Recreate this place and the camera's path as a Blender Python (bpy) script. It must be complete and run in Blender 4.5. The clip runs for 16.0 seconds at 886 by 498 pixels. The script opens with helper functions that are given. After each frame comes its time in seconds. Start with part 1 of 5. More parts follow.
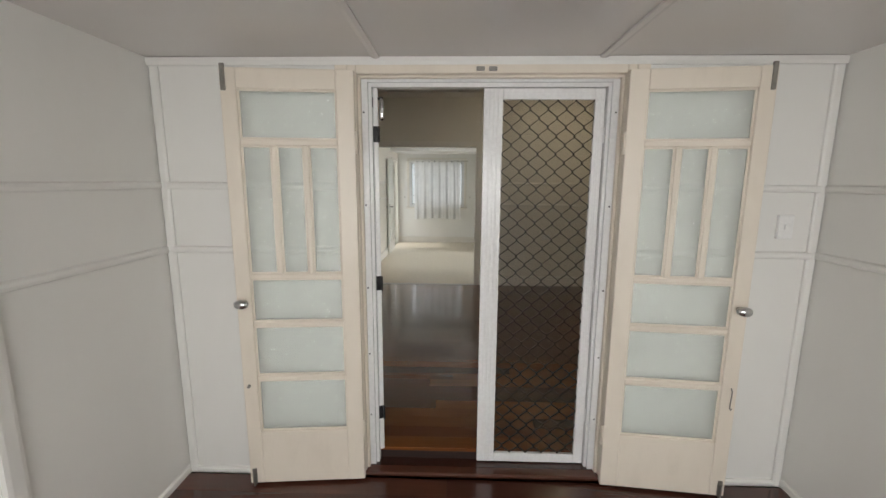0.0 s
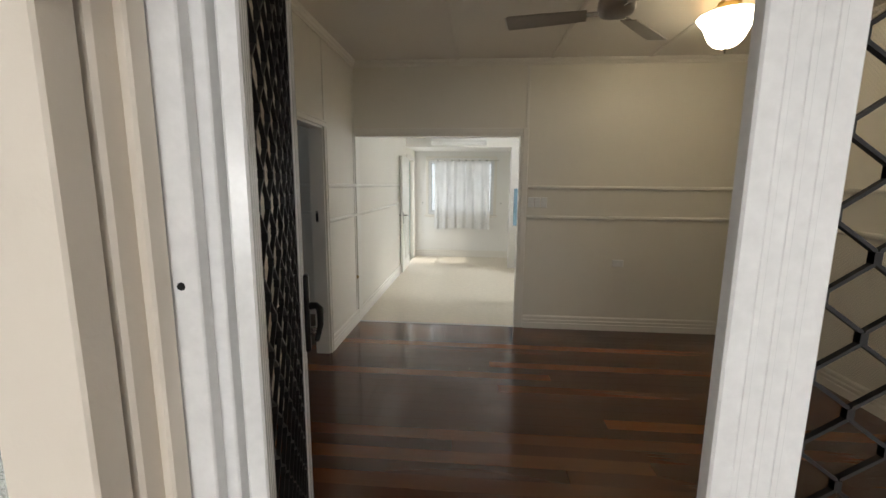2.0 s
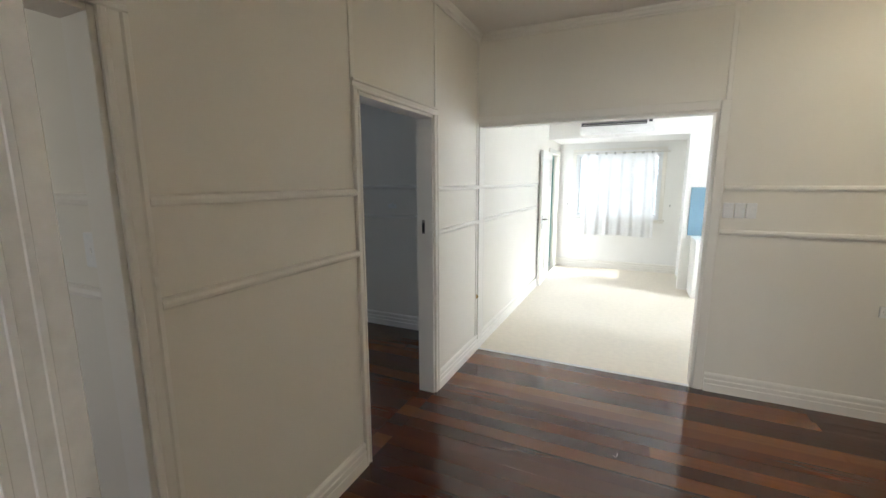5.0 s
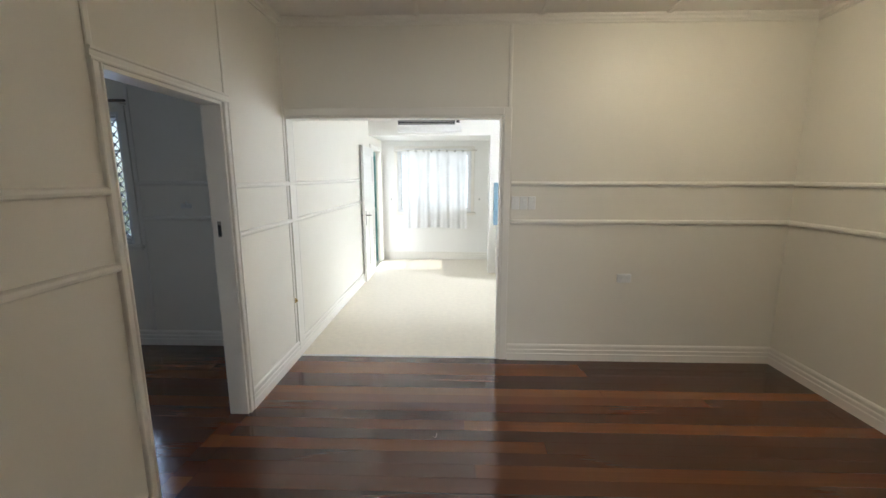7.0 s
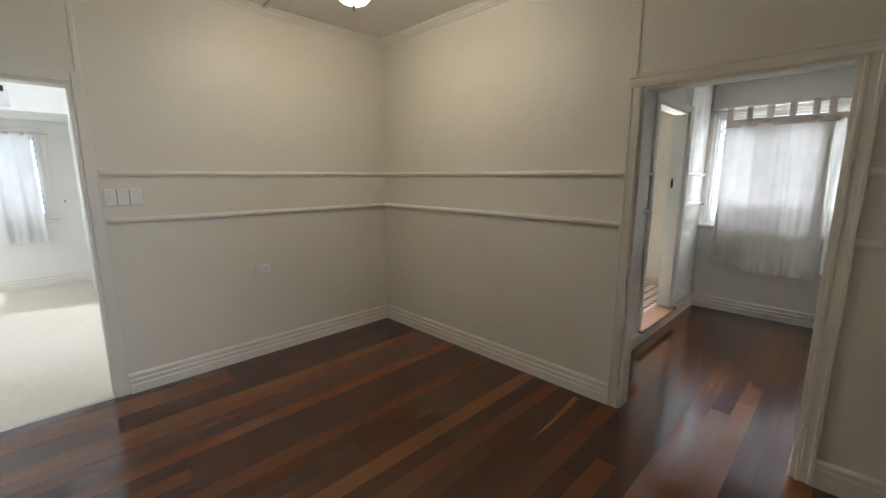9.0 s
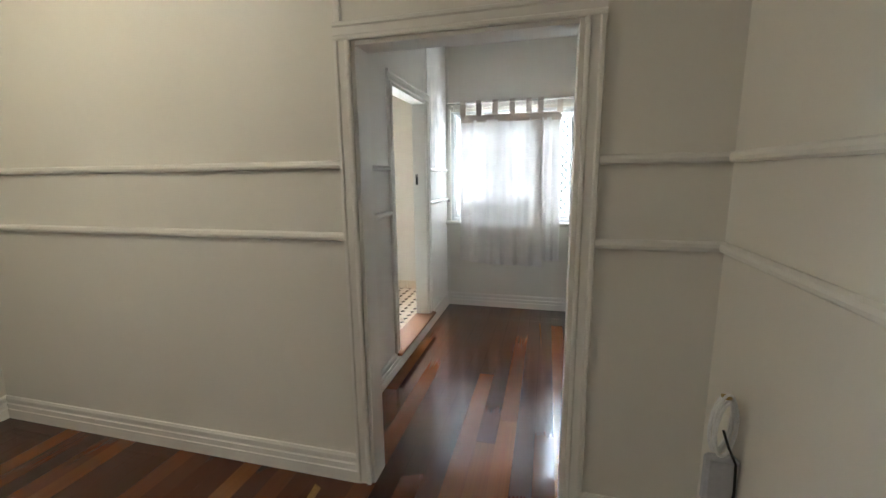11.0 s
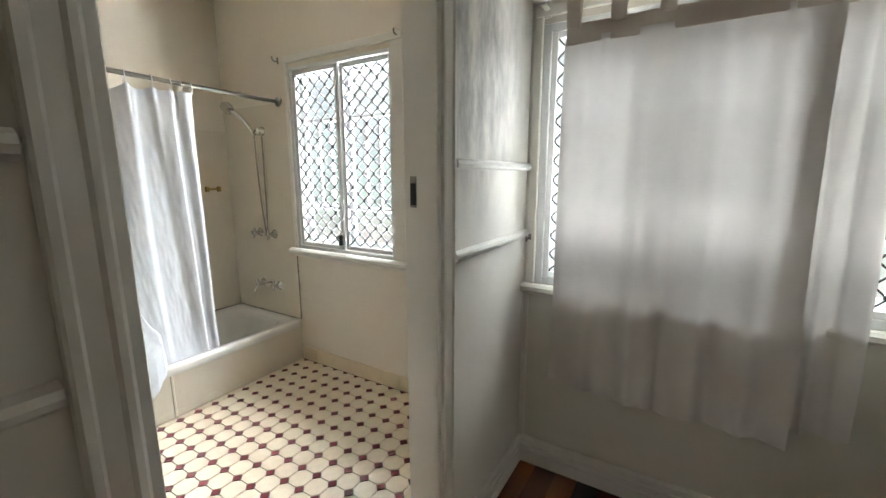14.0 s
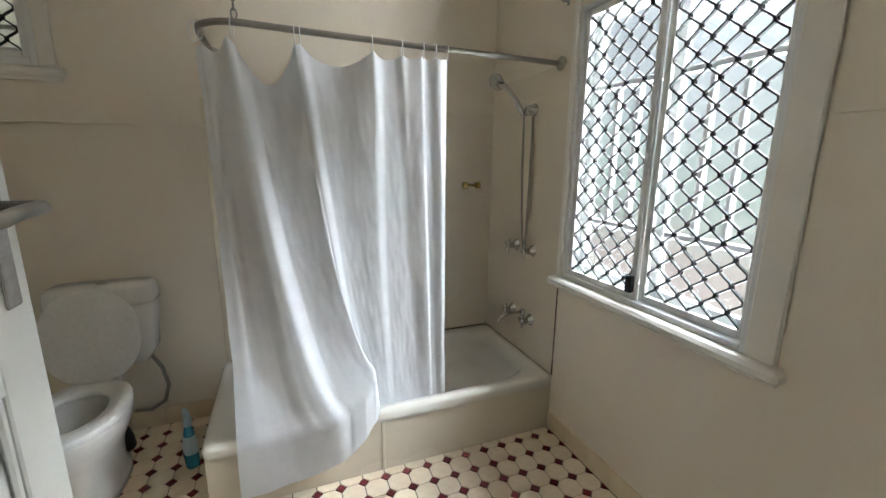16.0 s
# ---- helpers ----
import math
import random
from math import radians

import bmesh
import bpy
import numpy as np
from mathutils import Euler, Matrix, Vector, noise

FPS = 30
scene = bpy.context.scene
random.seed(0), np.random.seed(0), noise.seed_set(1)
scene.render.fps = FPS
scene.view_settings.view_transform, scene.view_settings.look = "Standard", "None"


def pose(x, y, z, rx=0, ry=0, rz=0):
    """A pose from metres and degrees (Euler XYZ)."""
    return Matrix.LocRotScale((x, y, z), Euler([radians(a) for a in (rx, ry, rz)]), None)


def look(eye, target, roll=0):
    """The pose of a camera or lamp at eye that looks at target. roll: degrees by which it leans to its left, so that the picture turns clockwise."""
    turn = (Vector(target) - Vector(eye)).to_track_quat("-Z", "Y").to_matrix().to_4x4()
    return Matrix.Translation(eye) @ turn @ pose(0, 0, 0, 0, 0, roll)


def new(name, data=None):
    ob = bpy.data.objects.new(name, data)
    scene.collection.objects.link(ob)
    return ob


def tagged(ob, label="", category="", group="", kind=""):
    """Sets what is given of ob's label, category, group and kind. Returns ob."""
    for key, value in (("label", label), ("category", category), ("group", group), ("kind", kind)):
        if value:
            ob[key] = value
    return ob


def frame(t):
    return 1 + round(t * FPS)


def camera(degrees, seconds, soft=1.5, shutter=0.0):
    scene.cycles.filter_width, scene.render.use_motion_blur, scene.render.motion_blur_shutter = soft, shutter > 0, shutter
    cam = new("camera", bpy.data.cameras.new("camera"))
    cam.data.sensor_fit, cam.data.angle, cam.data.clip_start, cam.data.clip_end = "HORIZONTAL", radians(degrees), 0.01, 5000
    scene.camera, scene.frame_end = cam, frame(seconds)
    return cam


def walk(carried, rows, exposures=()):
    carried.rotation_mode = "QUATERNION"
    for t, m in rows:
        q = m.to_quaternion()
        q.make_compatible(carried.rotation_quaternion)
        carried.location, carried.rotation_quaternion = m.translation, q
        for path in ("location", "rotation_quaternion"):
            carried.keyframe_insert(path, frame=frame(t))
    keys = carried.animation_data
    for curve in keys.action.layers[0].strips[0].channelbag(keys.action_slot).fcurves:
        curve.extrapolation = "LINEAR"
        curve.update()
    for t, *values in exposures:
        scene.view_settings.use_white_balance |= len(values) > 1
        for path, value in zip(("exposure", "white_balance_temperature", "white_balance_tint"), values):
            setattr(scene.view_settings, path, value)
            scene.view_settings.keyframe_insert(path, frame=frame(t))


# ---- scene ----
cam = camera(94.8, 16.0)
PATH = [
    (0, (0.372, -0.152, 1.574), (0.316, 1.82, 1.248), 0.3),
    (0.5, (0.312, 0.29, 1.555), (0.252, 2.261, 1.225), 0.3),
    (1, (0.302, 0.77, 1.562), (0.227, 2.739, 1.225), 0.2),
    (1.5, (0.235, 1.212, 1.565), (0.156, 3.184, 1.243), 0.4),
    (2, (0.231, 1.573, 1.565), (0.074, 3.542, 1.254), 0.5),
    (2.5, (0.226, 1.874, 1.58), (-0.011, 3.832, 1.249), 0.3),
    (3, (0.175, 2.162, 1.599), (-0.161, 4.105, 1.264), 0.2),
    (3.5, (0.143, 2.338, 1.603), (-0.428, 4.225, 1.272), -0.1),
    (6, (0.248, 2.515, 1.594), (-0.602, 4.295, 1.266), -0.2),
    (6.5, (0.277, 2.552, 1.586), (-0.187, 4.468, 1.251), -0.2),
    (7, (0.321, 2.566, 1.606), (0.257, 4.534, 1.256), 0.0),
    (7.5, (0.339, 2.559, 1.576), (0.674, 4.502, 1.241), 0.1),
    (8, (0.365, 2.564, 1.586), (1.095, 4.393, 1.236), 0.1),
    (8.5, (0.402, 2.566, 1.546), (1.486, 4.211, 1.203), 0.0),
    (9, (0.462, 2.525, 1.53), (1.85, 3.92, 1.177), 0.0),
    (9.5, (0.501, 2.518, 1.536), (2.123, 3.629, 1.168), -0.1),
    (10, (0.703, 2.499, 1.519), (2.467, 3.369, 1.153), -0.3),
    (10.2, (0.803, 2.509, 1.517), (2.604, 3.298, 1.151), -0.4),
    (12.3, (2.763, 3.002, 1.468), (4.72, 3.237, 1.126), -1.0),
    (12.5, (2.953, 3.012, 1.478), (4.906, 3.268, 1.13), -0.9),
    (13, (3.374, 3.013, 1.503), (5.302, 3.421, 1.16), -0.7),
    (13.5, (3.733, 3.05, 1.485), (5.596, 3.688, 1.136), -0.4),
    (14, (4.022, 3.096, 1.512), (5.703, 4.118, 1.153), -0.1),
    (14.5, (4.287, 3.167, 1.523), (5.686, 4.549, 1.157), 0.7),
    (15, (4.491, 3.348, 1.516), (5.574, 4.987, 1.134), 0.9),
    (15.5, (4.615, 3.631, 1.537), (5.468, 5.396, 1.138), 0.9),
    (16, (4.69, 3.882, 1.556), (5.403, 5.702, 1.133), 0.6),
]
EXPOSURE = [(0.0, -0.72, 6800, 12), (1.0, -0.78, 7200, 14), (1.5, -0.75, 7000, 13), (2.0, -0.36, 6800, 12), (2.5, 0.38, 6600, 14), (3.5, 0.68, 6200, 12), (6.5, 0.5, 6150, 11), (7.5, 0.42, 6300, 11), (8.5, 0.25, 6150, 12), (9.5, 0.48, 5900, 11), (10.2, 0.75, 5750, 10), (12.3, 0.58, 6300, 10), (13.5, -0.2, 6500, 10), (14.3, -0.28, 6500, 10), (15.2, -0.66, 6450, 10), (16.0, -0.72, 6350, 10)]
walk(cam, [(t, look(eye, target, roll)) for t, eye, target, roll in PATH], EXPOSURE)

# ---- world, sun and window light ----
world = bpy.data.worlds.new("world")
scene.world = world
world.use_nodes = True
wn = world.node_tree.nodes
sky = wn.new("ShaderNodeTexSky")
sky.sky_type, sky.sun_disc = "NISHITA", False
sky.sun_elevation, sky.sun_rotation = radians(58), radians(-80)
world.node_tree.links.new(sky.outputs[0], wn["Background"].inputs[0])
wn["Background"].inputs[1].default_value = 0.15
sun = new("sun", bpy.data.lights.new("sun", "SUN"))
sun.data.energy, sun.data.angle, sun.data.color = 2.6, radians(0.5), (1.0, 0.95, 0.86)
sun.matrix_world = look((-12, 8.0, 18.0), (-0.6, 9.8, 0))


# the plan: living room, hall, bathroom, porch
XW, XE, YS, YN, TOP = -1.10, 3.06, 2.06, 6.0, 2.83
HX, HS, HN = 5.93, 2.386, 3.78
BX, BS, BN, BZ = 5.95, 3.90, 6.25, 0.147
PY, PW, PE, PTOP, PZ = 1.949, -1.157, 2.214, 2.172, -0.095


def window_light(name, eye, target, w, h, power, color=(0.86, 0.93, 1.0)):
    lamp = new(name, bpy.data.lights.new(name, "AREA"))
    lamp.data.shape, lamp.data.size, lamp.data.size_y = "RECTANGLE", w, h
    lamp.data.energy, lamp.data.color = power, color
    lamp.matrix_world = look(eye, target)
    return lamp


window_light("skylight_porch", (0.525, -1.66, 1.42), (0.525, 0, 0.35), 2.8, 1.05, 115, (0.96, 0.985, 1.0))
window_light("skylight_east", (HX + 2.6, 4.8, 3.95), (HX - 0.8, 4.8, 1.1), 5.2, 2.2, 5600, (0.87, 0.945, 1.0))
# unseen fill lamp added low outside to lift ceilings and upper walls
window_light("yard_bounce_fill", (HX + 0.95, 4.85, 0.15), (HX - 1.3, 4.85, 2.5), 4.2, 0.9, 3300, (0.93, 0.965, 1.0))
window_light("skylight_kitchen_window", (-0.1, 10.505, 1.51), (-0.1, 9, 1.51), 1.3, 1.05, 6.5, (0.9, 0.96, 1.0))
window_light("skylight_kitchen_door", (-1.15, 9.835, 1.03), (0, 9.835, 1.03), 0.76, 1.95, 11, (0.93, 0.97, 1.0))
window_light("skylight_kitchen_side", (XE + 0.055, 7.7, 1.65), (1.0, 7.7, 1.65), 1.4, 1.0, 82, (0.86, 0.925, 1.0))
# fill lamp added in an unseen opening to brighten the side room
window_light("fill_front_room", (-2.4, 0.555, 1.6), (-2.4, 2, 1.6), 1.0, 1.0, 8, (1.0, 0.97, 0.92))
window_light("skylight_bedroom", (-3.255, 6.275, 1.58), (-3.255, 5, 1.58), 1.05, 1.05, 14, (0.55, 0.72, 1.0))


# ---- materials ----
def nodes_of(name):
    m = bpy.data.materials.new(name)
    m.use_nodes = True
    t = m.node_tree
    return m, t, t.nodes["Principled BSDF"]


def mix_colour(t, fac, a, b):
    n = t.nodes.new("ShaderNodeMix")
    n.data_type = "RGBA"
    if hasattr(fac, "links"):
        t.links.new(fac, n.inputs[0])
    else:
        n.inputs[0].default_value = fac
    for i, v in ((6, a), (7, b)):
        if hasattr(v, "links"):
            t.links.new(v, n.inputs[i])
        else:
            n.inputs[i].default_value = (*v, 1)
    return n.outputs[2]


def noise_tex(t, scale, detail=4, stretch=(1, 1, 1), rough=0.55):
    c = t.nodes.new("ShaderNodeTexCoord")
    mp = t.nodes.new("ShaderNodeMapping")
    mp.inputs["Scale"].default_value = stretch
    n = t.nodes.new("ShaderNodeTexNoise")
    n.inputs["Scale"].default_value, n.inputs["Detail"].default_value, n.inputs["Roughness"].default_value = scale, detail, rough
    t.links.new(c.outputs["Object"], mp.inputs[0])
    t.links.new(mp.outputs[0], n.inputs["Vector"])
    return n.outputs[0]


def ramp(t, value, a, b):
    n = t.nodes.new("ShaderNodeMapRange")
    n.inputs[1].default_value, n.inputs[2].default_value = a, b
    t.links.new(value, n.inputs[0])
    return n.outputs[0]


def bump(t, p, height, strength, dist=0.002):
    b = t.nodes.new("ShaderNodeBump")
    b.inputs["Strength"].default_value, b.inputs["Distance"].default_value = strength, dist
    t.links.new(height, b.inputs["Height"])
    t.links.new(b.outputs[0], p.inputs["Normal"])


def paint(name, colour, rough=0.45, dirt=(0.62, 0.58, 0.5), wear=0.12, relief=0.25, scale=3.0):
    """Brushed house paint: broad tone drift, faint scuffs, fine roller relief."""
    m, t, p = nodes_of(name)
    broad = ramp(t, noise_tex(t, scale * 0.35, 2), 0.2, 0.85)
    scuff = ramp(t, noise_tex(t, scale * 3, 8, (1, 1, 0.4), 0.65), 0.5, 0.95)
    c = mix_colour(t, broad, colour, tuple(v * 0.955 for v in colour))
    s = t.nodes.new("ShaderNodeMath")
    s.operation = "MULTIPLY"
    s.inputs[1].default_value = wear
    t.links.new(scuff, s.inputs[0])
    t.links.new(mix_colour(t, s.outputs[0], c, dirt), p.inputs["Base Color"])
    r = t.nodes.new("ShaderNodeMapRange")
    r.inputs[3].default_value, r.inputs[4].default_value = rough - 0.03, rough + 0.05
    t.links.new(broad, r.inputs[0])
    t.links.new(r.outputs[0], p.inputs["Roughness"])
    bump(t, p, noise_tex(t, 160, 3), relief, 0.0015)
    return m


def plain(name, colour, rough=0.4, metal=0.0, relief=0.1, scale=60, vary=0.1):
    m, t, p = nodes_of(name)
    n = noise_tex(t, scale, 4)
    t.links.new(mix_colour(t, ramp(t, n, 0.3, 0.75), colour, tuple(v * (1 - vary) for v in colour)), p.inputs["Base Color"])
    p.inputs["Roughness"].default_value, p.inputs["Metallic"].default_value = rough, metal
    bump(t, p, n, relief, 0.001)
    return m


def boards(name, dark, mid, light, rough=0.22):
    """Polished hardwood boards: every board has a tone of its own, with grain along x."""
    m, t, p = nodes_of(name)
    info = t.nodes.new("ShaderNodeObjectInfo")
    cr = t.nodes.new("ShaderNodeValToRGB")
    e = cr.color_ramp.elements
    e[0].color, e[1].color = (*dark, 1), (*light, 1)
    e.new(0.62).color = (*mid, 1)
    t.links.new(info.outputs["Random"], cr.inputs[0])
    # grain is shifted from board to board
    c = t.nodes.new("ShaderNodeTexCoord")
    add = t.nodes.new("ShaderNodeVectorMath")
    add.operation = "MULTIPLY_ADD"
    t.links.new(info.outputs["Random"], add.inputs[0])
    add.inputs[1].default_value = (31.0, 17.0, 5.0)
    t.links.new(c.outputs["Object"], add.inputs[2])
    mp = t.nodes.new("ShaderNodeMapping")
    mp.inputs["Scale"].default_value = (1.6, 60, 60)
    t.links.new(add.outputs[0], mp.inputs[0])
    n = t.nodes.new("ShaderNodeTexNoise")
    n.inputs["Scale"].default_value, n.inputs["Detail"].default_value = 2.2, 6
    n.inputs["Distortion"].default_value = 0.15
    t.links.new(mp.outputs[0], n.inputs["Vector"])
    grain = ramp(t, n.outputs[0], 0.3, 0.75)
    col = mix_colour(t, grain, cr.outputs[0], tuple(v * 0.55 for v in mid))
    blend = t.nodes.new("ShaderNodeMix")
    blend.data_type, blend.inputs[0].default_value = "RGBA", 0.3
    t.links.new(cr.outputs[0], blend.inputs[6])
    t.links.new(col, blend.inputs[7])
    t.links.new(blend.outputs[2], p.inputs["Base Color"])
    r = t.nodes.new("ShaderNodeMapRange")
    r.inputs[3].default_value, r.inputs[4].default_value = rough - 0.02, rough + 0.06
    t.links.new(ramp(t, noise_tex(t, 2.5, 5), 0.35, 0.75), r.inputs[0])
    t.links.new(r.outputs[0], p.inputs["Roughness"])
    p.inputs["Coat Weight"].default_value, p.inputs["Coat Roughness"].default_value = 0.5, 0.1
    p.inputs["Specular IOR Level"].default_value = 0.42
    bump(t, p, n.outputs[0], 0.04, 0.0006)
    return m


def obscure_glass(name, tint, rough, lumps, share=1.0, relief=0.9, mottle=1.0):
    m, t, p = nodes_of(name)
    lump = ramp(t, noise_tex(t, lumps, 2, (0.7, 1, 1.15)), 0.36, 0.66)
    t.links.new(mix_colour(t, lump, tuple(v * mottle for v in tint), tint), p.inputs["Base Color"])
    p.inputs["Transmission Weight"].default_value, p.inputs["IOR"].default_value = share, 1.3
    p.inputs["Roughness"].default_value = rough
    bump(t, p, noise_tex(t, lumps, 2, (0.7, 1, 1.15)), relief, 0.012)
    return m


def cloth(name, colour, through_part, weave=500):
    m, t, p = nodes_of(name)
    tone = mix_colour(t, ramp(t, noise_tex(t, 5, 5), 0.35, 0.75), colour, tuple(v * 0.9 for v in colour))
    t.links.new(tone, p.inputs["Base Color"])
    p.inputs["Roughness"].default_value = 0.75
    p.inputs["Sheen Weight"].default_value = 0.15
    bump(t, p, noise_tex(t, weave, 2, (1, 1, 0.15)), 0.25, 0.0008)
    tr = t.nodes.new("ShaderNodeBsdfTranslucent")
    t.links.new(tone, tr.inputs[0])
    mx = t.nodes.new("ShaderNodeMixShader")
    mx.inputs[0].default_value = through_part
    t.links.new(p.outputs[0], mx.inputs[1])
    t.links.new(tr.outputs[0], mx.inputs[2])
    t.links.new(mx.outputs[0], t.nodes["Material Output"].inputs[0])
    return m


def fly_screen(name):
    """Fine insect gauze: half of the light goes straight through."""
    m, t, p = nodes_of(name)
    p.inputs["Base Color"].default_value, p.inputs["Roughness"].default_value = (0.025, 0.025, 0.025, 1), 0.8
    c = t.nodes.new("ShaderNodeTexCoord")
    w = t.nodes.new("ShaderNodeTexChecker")
    w.inputs["Scale"].default_value = 420
    t.links.new(c.outputs["Object"], w.inputs["Vector"])
    tr = t.nodes.new("ShaderNodeBsdfTransparent")
    mx = t.nodes.new("ShaderNodeMixShader")
    r = t.nodes.new("ShaderNodeMapRange")
    r.inputs[3].default_value, r.inputs[4].default_value = 0.90, 0.97
    t.links.new(w.outputs["Fac"], r.inputs[0])
    t.links.new(r.outputs[0], mx.inputs[0])
    t.links.new(p.outputs[0], mx.inputs[1])
    t.links.new(tr.outputs[0], mx.inputs[2])
    t.links.new(mx.outputs[0], t.nodes["Material Output"].inputs[0])
    return m


def glow(name, colour, strength):
    m, t, p = nodes_of(name)
    p.inputs["Base Color"].default_value = (*colour, 1)
    p.inputs["Roughness"].default_value = 0.3
    p.inputs["Emission Color"].default_value, p.inputs["Emission Strength"].default_value = (*colour, 1), strength
    return m


WALL = paint("wall_paint", (0.80, 0.765, 0.68))
TRIM = paint("trim_gloss_paint", (0.82, 0.79, 0.72), 0.38, wear=0.15, relief=0.08)
PORCH = paint("porch_wall_paint", (0.80, 0.79, 0.755), 0.4)
PORCH_CEIL = paint("porch_ceiling_paint", (0.74, 0.71, 0.69), 0.22, relief=0.1)
CEIL = paint("ceiling_paint", (0.78, 0.74, 0.68), 0.35)
KITCHEN = paint("kitchen_paint", (0.84, 0.83, 0.79))
BATH = paint("bathroom_cream_paint", (0.80, 0.73, 0.615), 0.35, dirt=(0.6, 0.5, 0.36))
def mildew(m, centre, reach):
    """Grey mildew streaks that gather round one spot of a wall."""
    t = m.node_tree
    p = t.nodes["Principled BSDF"]
    base = p.inputs["Base Color"].links[0].from_socket
    c = t.nodes.new("ShaderNodeTexCoord")
    far = t.nodes.new("ShaderNodeVectorMath")
    far.operation, far.inputs[1].default_value = "DISTANCE", centre
    t.links.new(c.outputs["Object"], far.inputs[0])
    spot = ramp(t, far.outputs["Value"], reach, reach * 0.25)
    k = t.nodes.new("ShaderNodeMath")
    k.operation = "MULTIPLY"
    t.links.new(spot, k.inputs[0])
    t.links.new(ramp(t, noise_tex(t, 9, 7, (1, 1, 0.35), 0.62), 0.4, 0.7), k.inputs[1])
    t.links.new(mix_colour(t, k.outputs[0], base, (0.17, 0.17, 0.17)), p.inputs["Base Color"])
    return m


HALL_STAIN = paint("hall_worn_paint", (0.80, 0.765, 0.69), 0.42, dirt=(0.42, 0.4, 0.38), wear=0.16, relief=0.1)
mildew(HALL_STAIN, (5.38, 3.78, 1.92), 0.62)
DOOR_CREAM = paint("french_door_cream_paint", (0.80, 0.725, 0.62), 0.38, dirt=(0.5, 0.42, 0.32), wear=0.3)
DOOR_WHITE = paint("door_white_paint", (0.81, 0.80, 0.74), 0.3, relief=0.06)
ALU = plain("white_powder_coat", (0.82, 0.82, 0.81), 0.2, relief=0.015)
SASH = paint("sash_white_paint", (0.78, 0.79, 0.78), 0.35)
BLACK = plain("black_grille_coat", (0.006, 0.006, 0.0065), 0.45)
BLACK_METAL = plain("black_lock_metal", (0.015, 0.015, 0.015), 0.3, 0.4)
CHROME = plain("chrome", (0.62, 0.62, 0.62), 0.16, 1.0, relief=0.02)
STEEL = plain("brushed_steel_rod", (0.26, 0.245, 0.22), 0.28, 1.0)
AGED = plain("aged_metal", (0.33, 0.31, 0.28), 0.42, 0.8, vary=0.3)
BRASS = plain("aged_brass", (0.48, 0.35, 0.13), 0.38, 0.8, vary=0.3)
PLASTIC = plain("white_plastic", (0.84, 0.84, 0.82), 0.3, relief=0.02)
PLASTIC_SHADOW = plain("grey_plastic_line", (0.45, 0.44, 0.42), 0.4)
CERAMIC = plain("white_ceramic", (0.80, 0.79, 0.76), 0.09, relief=0.01, scale=6, vary=0.04)
ENAMEL = plain("bath_enamel", (0.80, 0.775, 0.71), 0.14, relief=0.02, scale=6, vary=0.06)
PANEL = paint("bath_panel_cream", (0.78, 0.71, 0.585), 0.25, dirt=(0.5, 0.42, 0.3), relief=0.05)
GROUT = plain("dark_grout", (0.10, 0.08, 0.06), 0.8, relief=0.4)
TILE = plain("cream_floor_tile", (0.82, 0.685, 0.53), 0.22, scale=25, vary=0.12)
TILE_DOT = plain("maroon_floor_tile", (0.15, 0.026, 0.03), 0.22, scale=25, vary=0.25)
SKIRT_TILE = plain("cream_skirting_tile", (0.79, 0.665, 0.475), 0.2, scale=12)
VINYL = plain("cream_vinyl", (0.74, 0.67, 0.55), 0.38, scale=18, vary=0.1)
FLOOR = boards("red_hardwood_boards", (0.054, 0.0128, 0.0045), (0.122, 0.034, 0.0092), (0.235, 0.084, 0.0215), 0.15)
PORCH_FLOOR = boards("dark_stained_boards", (0.045, 0.014, 0.009), (0.07, 0.022, 0.014), (0.10, 0.034, 0.02), 0.2)
SAPWOOD = plain("pale_sapwood", (0.36, 0.19, 0.06), 0.2, scale=30, vary=0.4)
OAK = boards("varnished_threshold", (0.24, 0.10, 0.04), (0.30, 0.13, 0.055), (0.34, 0.16, 0.07), 0.3)
UNDER = plain("underfloor_gap", (0.02, 0.009, 0.006), 0.8)
GLASS_DOOR = obscure_glass("arctic_glass", (0.88, 0.92, 0.89), 0.17, 105, 0.78, 0.62, 0.86)
GLASS_WIN = obscure_glass("rippled_window_glass", (0.93, 0.97, 0.98), 0.12, 70, 1.0, 0.45)
CURTAIN = cloth("cream_linen_voile", (0.81, 0.77, 0.73), 0.046)
CURTAIN_BAND = cloth("cream_linen_doubled", (0.70, 0.62, 0.54), 0.04)
VOILE = cloth("white_voile", (0.86, 0.86, 0.85), 0.33)
SHOWER = cloth("white_satin_polyester", (0.92, 0.94, 0.98), 0.27, 700)
GAUZE = fly_screen("grey_fly_gauze")
LAMP_GLASS = glow("frosted_lamp_glass", (1.0, 0.88, 0.63), 19)
LAMP_RIM = glow("cream_lamp_rim", (1.0, 0.78, 0.48), 2.2)
FAN = plain("grey_fan_blade", (0.50, 0.46, 0.41), 0.35)
BLUE = plain("blue_grey_splashback", (0.22, 0.36, 0.46), 0.25)
GREEN = plain("green_door_frame", (0.06, 0.22, 0.19), 0.4)
HOSE = plain("chrome_hose", (0.30, 0.28, 0.25), 0.32, 0.9, scale=300)
BOTTLE_BLUE = plain("blue_cleaner_plastic", (0.03, 0.22, 0.36), 0.2)
BOTTLE_LABEL = plain("pale_blue_label", (0.45, 0.66, 0.75), 0.35)
BOTTLE_DARK = plain("dark_label_bar", (0.01, 0.03, 0.06), 0.4)
RUBBER = plain("black_rubber", (0.02, 0.02, 0.02), 0.6)
MOULD = plain("mouldy_sealant", (0.16, 0.12, 0.085), 0.7, scale=40, vary=0.6)
